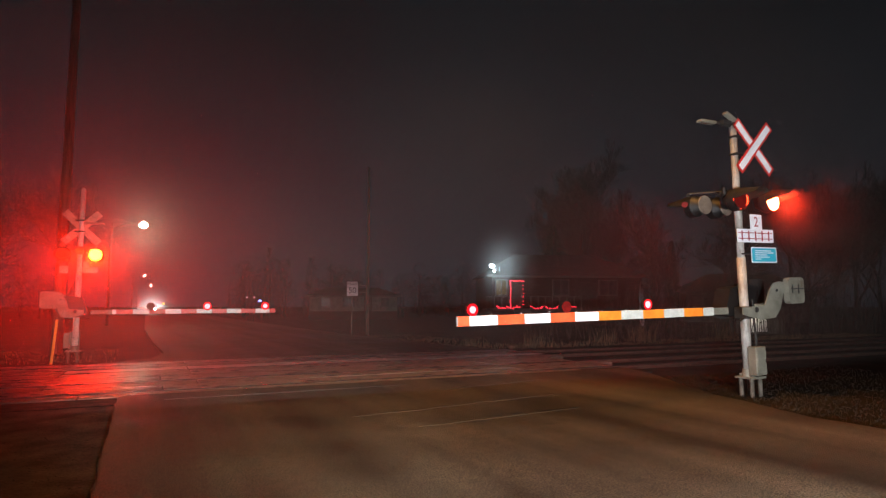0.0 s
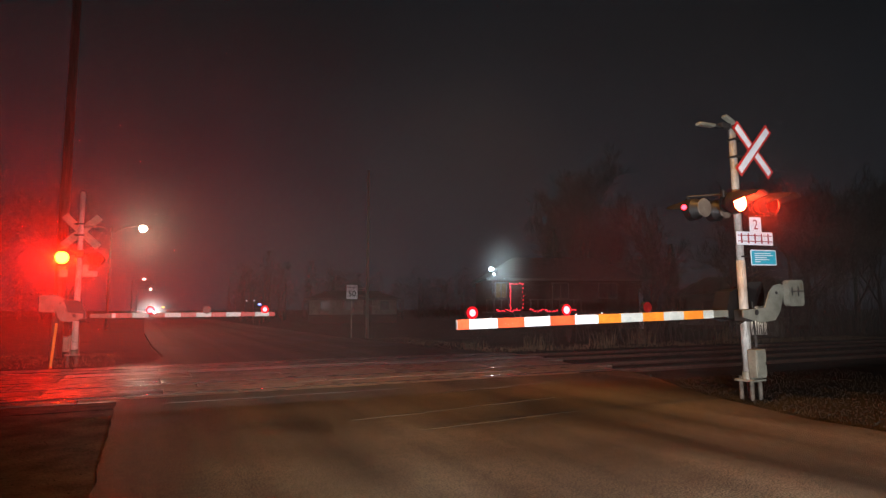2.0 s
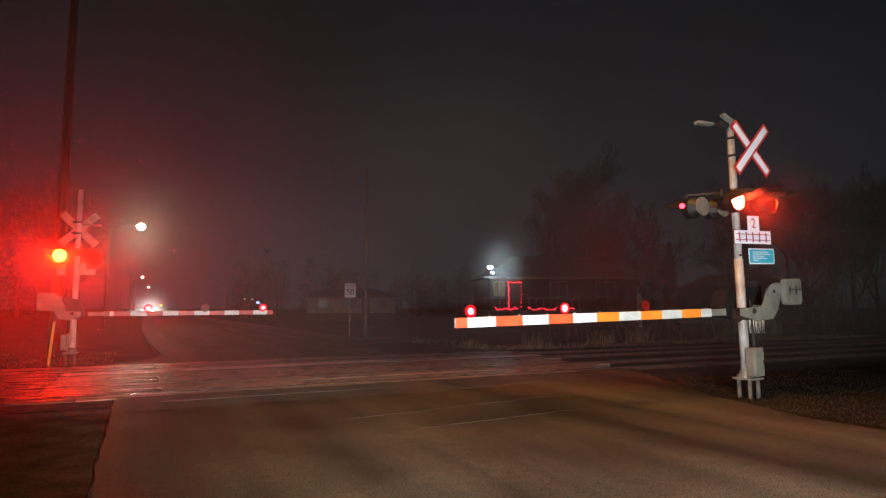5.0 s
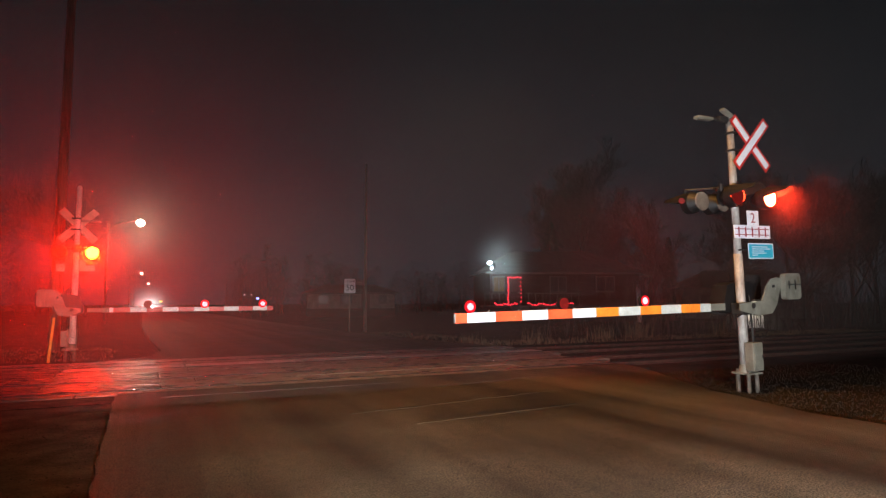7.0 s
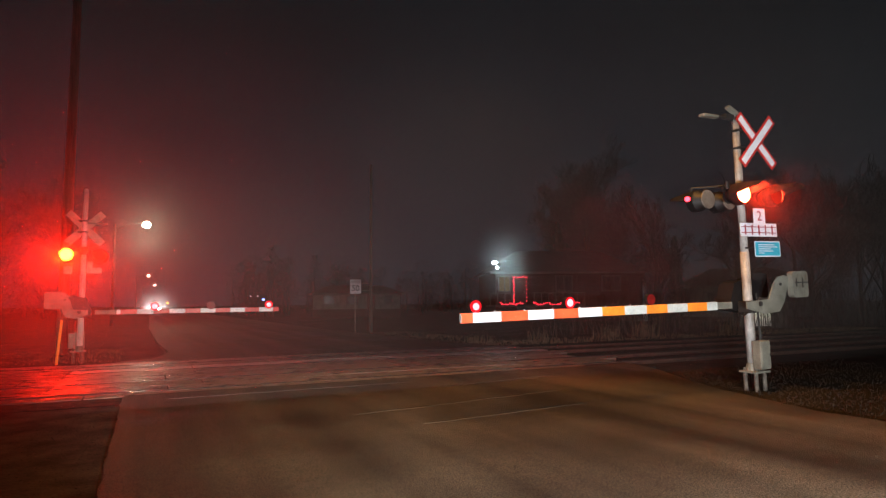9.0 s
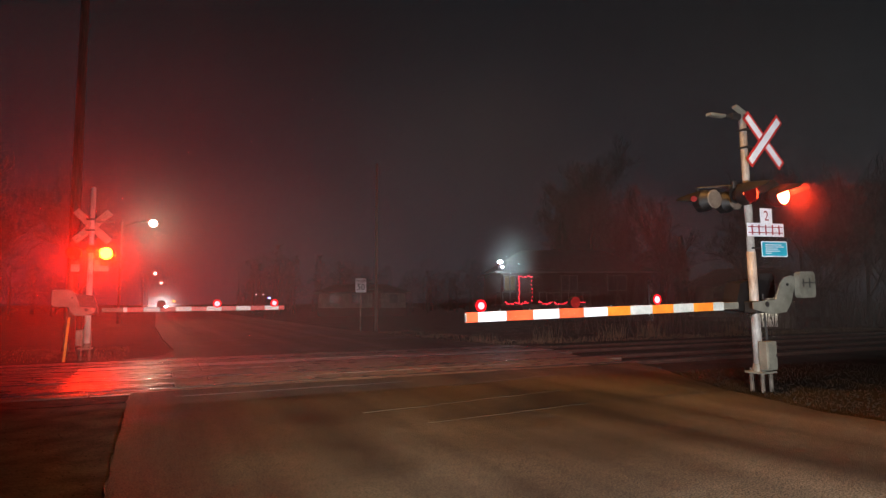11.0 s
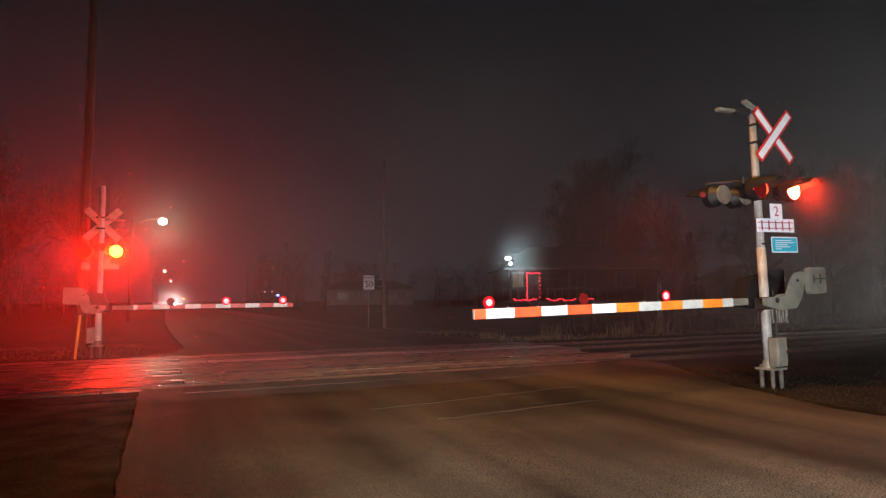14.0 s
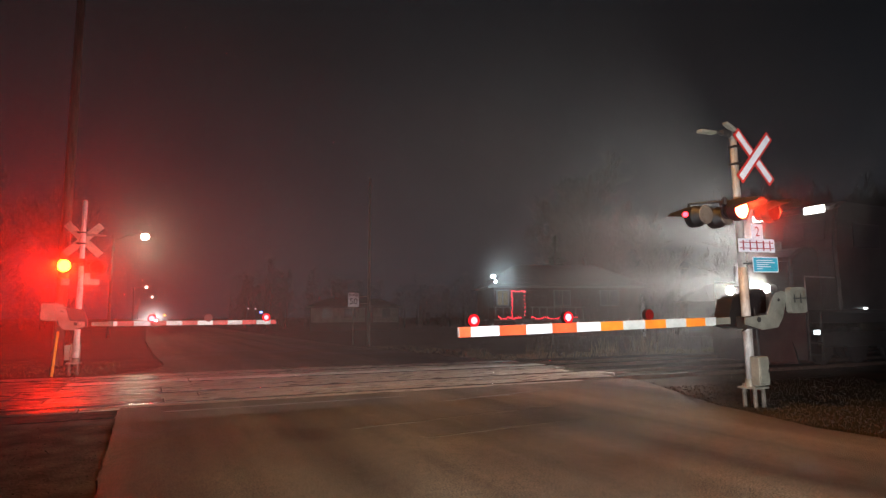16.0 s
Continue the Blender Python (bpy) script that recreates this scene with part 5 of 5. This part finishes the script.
def locomotive():
    """A hood locomotive whose front looks along -x; the origin is under its front coupler at rail height."""
    th = thing("locomotive", pose(303, TRACK_Y, 0.0), "dark diesel locomotive with blazing headlamps coming down the track", "locomotive")
    bm = bmesh.new()
    box(bm, (10.5, 0, 1.35), (19.6, 3.0, 0.30), bevel=0.03)
    part("deck", bm, M_TRAIN, th)
    bm = bmesh.new()
    plate(bm, [(0.9, 1.5), (3.0, 1.5), (3.0, 3.35), (1.5, 3.35), (0.9, 3.0)], 1.9)
    bmesh.ops.bevel(bm, geom=list(bm.edges), offset=0.09, segments=3, affect="EDGES")
    part("nose", bm, M_TRAIN, th, "black nose")
    bm = bmesh.new()
    plate(bm, [(2.2, 1.5), (5.2, 1.5), (5.2, 4.55), (4.9, 4.68), (2.6, 4.68), (2.3, 4.5), (2.1, 3.3)], 2.95)
    bmesh.ops.bevel(bm, geom=list(bm.edges), offset=0.08, segments=3, affect="EDGES")
    cab = part("cab", bm, M_TRAIN, th, "black cab")
    for y in (-0.95, -0.32, 0.32, 0.95):
        bm = bmesh.new()
        box(bm, (0, 0, 0), (0.03, 0.5, 0.62), pose(2.16, y, 3.85, 0, 10, 0), bevel=0.02)
        part("windscreen", bm, M_WINDOW, cab)
    for s in (-1, 1):
        bm = bmesh.new()
        box(bm, (3.6, s * 1.485, 3.7), (1.3, 0.03, 0.7), bevel=0.02)
        part("side_window", bm, M_WINDOW, cab)
        bm = bmesh.new()
        box(bm, (2.28, s * 0.85, 4.48), (0.06, 0.62, 0.22), bevel=0.02)
        part("number_board", bm, M_TRAIN_BOARD, cab, "glowing white board")
    bm = bmesh.new()
    box(bm, (12.5, 0, 2.95), (14.4, 1.9, 2.9), bevel=0.15)
    hood = part("hood", bm, M_TRAIN, th, "long black engine hood")
    for i in range(12):
        for s in (-1, 1):
            bm = bmesh.new()
            box(bm, (6.2 + i * 1.15, s * 0.957, 2.6), (0.95, 0.02, 1.8), bevel=0.008)
            part("access_door", bm, M_TRAIN, hood)
    bm = bmesh.new()
    plate(bm, [(-1.5, 0.22), (1.5, 0.22), (1.5, 1.45), (-1.5, 1.45)], 0.10, pose(0.62, 0, 0, 0, 0, 90))
    plate(bm, [(-1.3, 0.12), (1.3, 0.12), (1.1, 0.7), (-1.1, 0.7)], 0.06, pose(0.48, 0, 0, 8, 0, 90))
    part("pilot", bm, M_TRAIN, th, "black pilot plate")
    bm = bmesh.new()
    box(bm, (0.25, 0, 0.88), (0.75, 0.24, 0.28), bevel=0.05)
    part("coupler", bm, M_IRON, th)
    for s in (-1, 1):
        bm = bmesh.new()
        tube(bm, (0.30, s * 0.57, 2.15), (0.62, s * 0.57, 2.15), 0.135, 0.135, 20, caps=False)
        tube(bm, (0.615, s * 0.57, 2.15), (0.63, s * 0.57, 2.15), 0.135, 0.135, 20)
        box(bm, (0.56, s * 0.57, 1.75), (0.12, 0.12, 0.7))
        d = part("ditch_light", bm, M_LAMPCAN, th, "low headlamp on a bracket")
        bm = bmesh.new()
        tube(bm, (0.595, s * 0.57, 2.15), (0.61, s * 0.57, 2.15), 0.125, 0.125, 20)
        part("glass", bm, M_TRAIN_LIT, d, "blazing white glass", True)
        bm = bmesh.new()
        for i in range(4):
            box(bm, (0.95, s * 1.42, 0.35 + 0.32 * i), (0.5, 0.22, 0.04))
        box(bm, (0.68, s * 1.5, 0.85), (0.04, 0.06, 1.3))
        box(bm, (1.22, s * 1.5, 0.85), (0.04, 0.06, 1.3))
        st = part("steps", bm, M_TRAIN, th)
        bm = bmesh.new()
        box(bm, (0.95, s * 1.54, 0.95), (0.26, 0.03, 0.12), bevel=0.02)
        part("step_lamp", bm, M_TRAIN_STEP, st)
        bm = bmesh.new()
        box(bm, (3.2, s * 1.54, 1.60), (0.16, 0.03, 0.06), bevel=0.01)
        part("step_lamp", bm, M_TRAIN_STEP, th)
        bm = bmesh.new()
        tube(bm, (0.72, s * 1.45, 2.45), (2.0, s * 1.45, 2.45), 0.02, 0.02, 8)
        tube(bm, (5.3, s * 1.45, 2.5), (20.0, s * 1.45, 2.5), 0.02, 0.02, 8)
        part("handrail", bm, M_CHROME, th)
        for i in range(11):
            bm = bmesh.new()
            x = 0.72 if i == 0 else 5.3 + (i - 1) * 1.6
            tube(bm, (x, s * 1.45, 1.48), (x, s * 1.45, 2.48), 0.018, 0.018, 6)
            part("stanchion", bm, M_CHROME, th)
    bm = bmesh.new()
    box(bm, (1.46, 0, 3.42), (0.10, 0.62, 0.30), bevel=0.03)
    for y in (-0.15, 0.15):
        tube(bm, (1.09, y, 3.44), (1.42, y, 3.44), 0.132, 0.132, 20, caps=False)
    hl = part("headlight", bm, M_LAMPCAN, th, "twin headlamp on the nose")
    for y in (-0.15, 0.15):
        bm = bmesh.new()
        tube(bm, (1.385, y, 3.44), (1.40, y, 3.44), 0.12, 0.12, 20)
        part("glass", bm, M_TRAIN_LIT, hl, "blazing white glass", True)
    for bx0 in (4.0, 16.6):
        bm = bmesh.new()
        for s in (-1, 1):
            box(bm, (bx0, s * 1.05, 0.72), (4.4, 0.16, 0.42), bevel=0.05)
        part("bogie_frame", bm, M_IRON, th)
        for i in (-1, 0, 1):
            bm = bmesh.new()
            for s in (-1, 1):
                tube(bm, (bx0 + i * 1.7, s * 0.66, 0.53), (bx0 + i * 1.7, s * 0.79, 0.53), 0.52, 0.52, 28)
            tube(bm, (bx0 + i * 1.7, -0.7, 0.53), (bx0 + i * 1.7, 0.7, 0.53), 0.09, 0.09, 10)
            part("wheelset", bm, M_IRON, th)
    bm = bmesh.new()
    box(bm, (10.3, 0, 0.85), (5.4, 2.6, 0.85), bevel=0.2)
    part("fuel_tank", bm, M_TRAIN, th)
    return th


LOCO = locomotive()


# ---- what moves ----
def motions():
    speed, front = 18.45, 15.2
    rows = [(t, pose(front + speed * (16.0 - t), TRACK_Y, 0.0)) for t in [0.0] + [0.5 * k for k in range(1, 32)] + [15.7, 15.8, 15.9, 16.0]]
    walk(LOCO, rows)
    # lamps swap sides every 1.4 s: to the left ones from 0.38 s, back to the right ones from 0.93 s
    step = 1 / 30
    swaps = [(start + 1.4 * k, lit) for k in range(12) for start, lit in ((0.38, "left"), (0.93, "right")) if start + 1.4 * k < 15.9]
    for ob, m, side in FLIPS:
        rows = [(0.0, m @ pose(0, 0, 0, 0, 0, 0 if side == "right" else 180))]
        for when, lit in swaps:
            turns = ((-1, 180), (0, 130), (1, 82), (2, 0)) if lit == side else ((0, 0), (1, 82), (2, 130), (3, 180))
            rows += [(when + s * step, m @ pose(0, 0, 0, 0, 0, a)) for s, a in turns]
        rows.append((16.0, rows[-1][1]))
        walk(ob, rows)
    # drums: 0 shows the bright lens, -120 the fading one, -240 the dark one
    fade_in = {"left": ((-1, 240), (0, 180), (1, 120), (2, 60), (3, 0)), "right": ((-1, 240), (0, 165), (1, 85), (2, 0))}
    fade_out = ((-1, 0), (0, 60), (1, 120), (2, 120), (3, 180), (4, 240))
    for ob, m, side in DRUMS:
        rows = [(0.0, m @ pose(0, 0, 0, 0, 0, 0 if side == "right" else -240))]
        for when, lit in swaps:
            rows += [(when + s * step, m @ pose(0, 0, 0, 0, 0, -a)) for s, a in (fade_in[lit] if lit == side else fade_out)]
        rows.append((16.0, rows[-1][1]))
        walk(ob, rows)


motions()
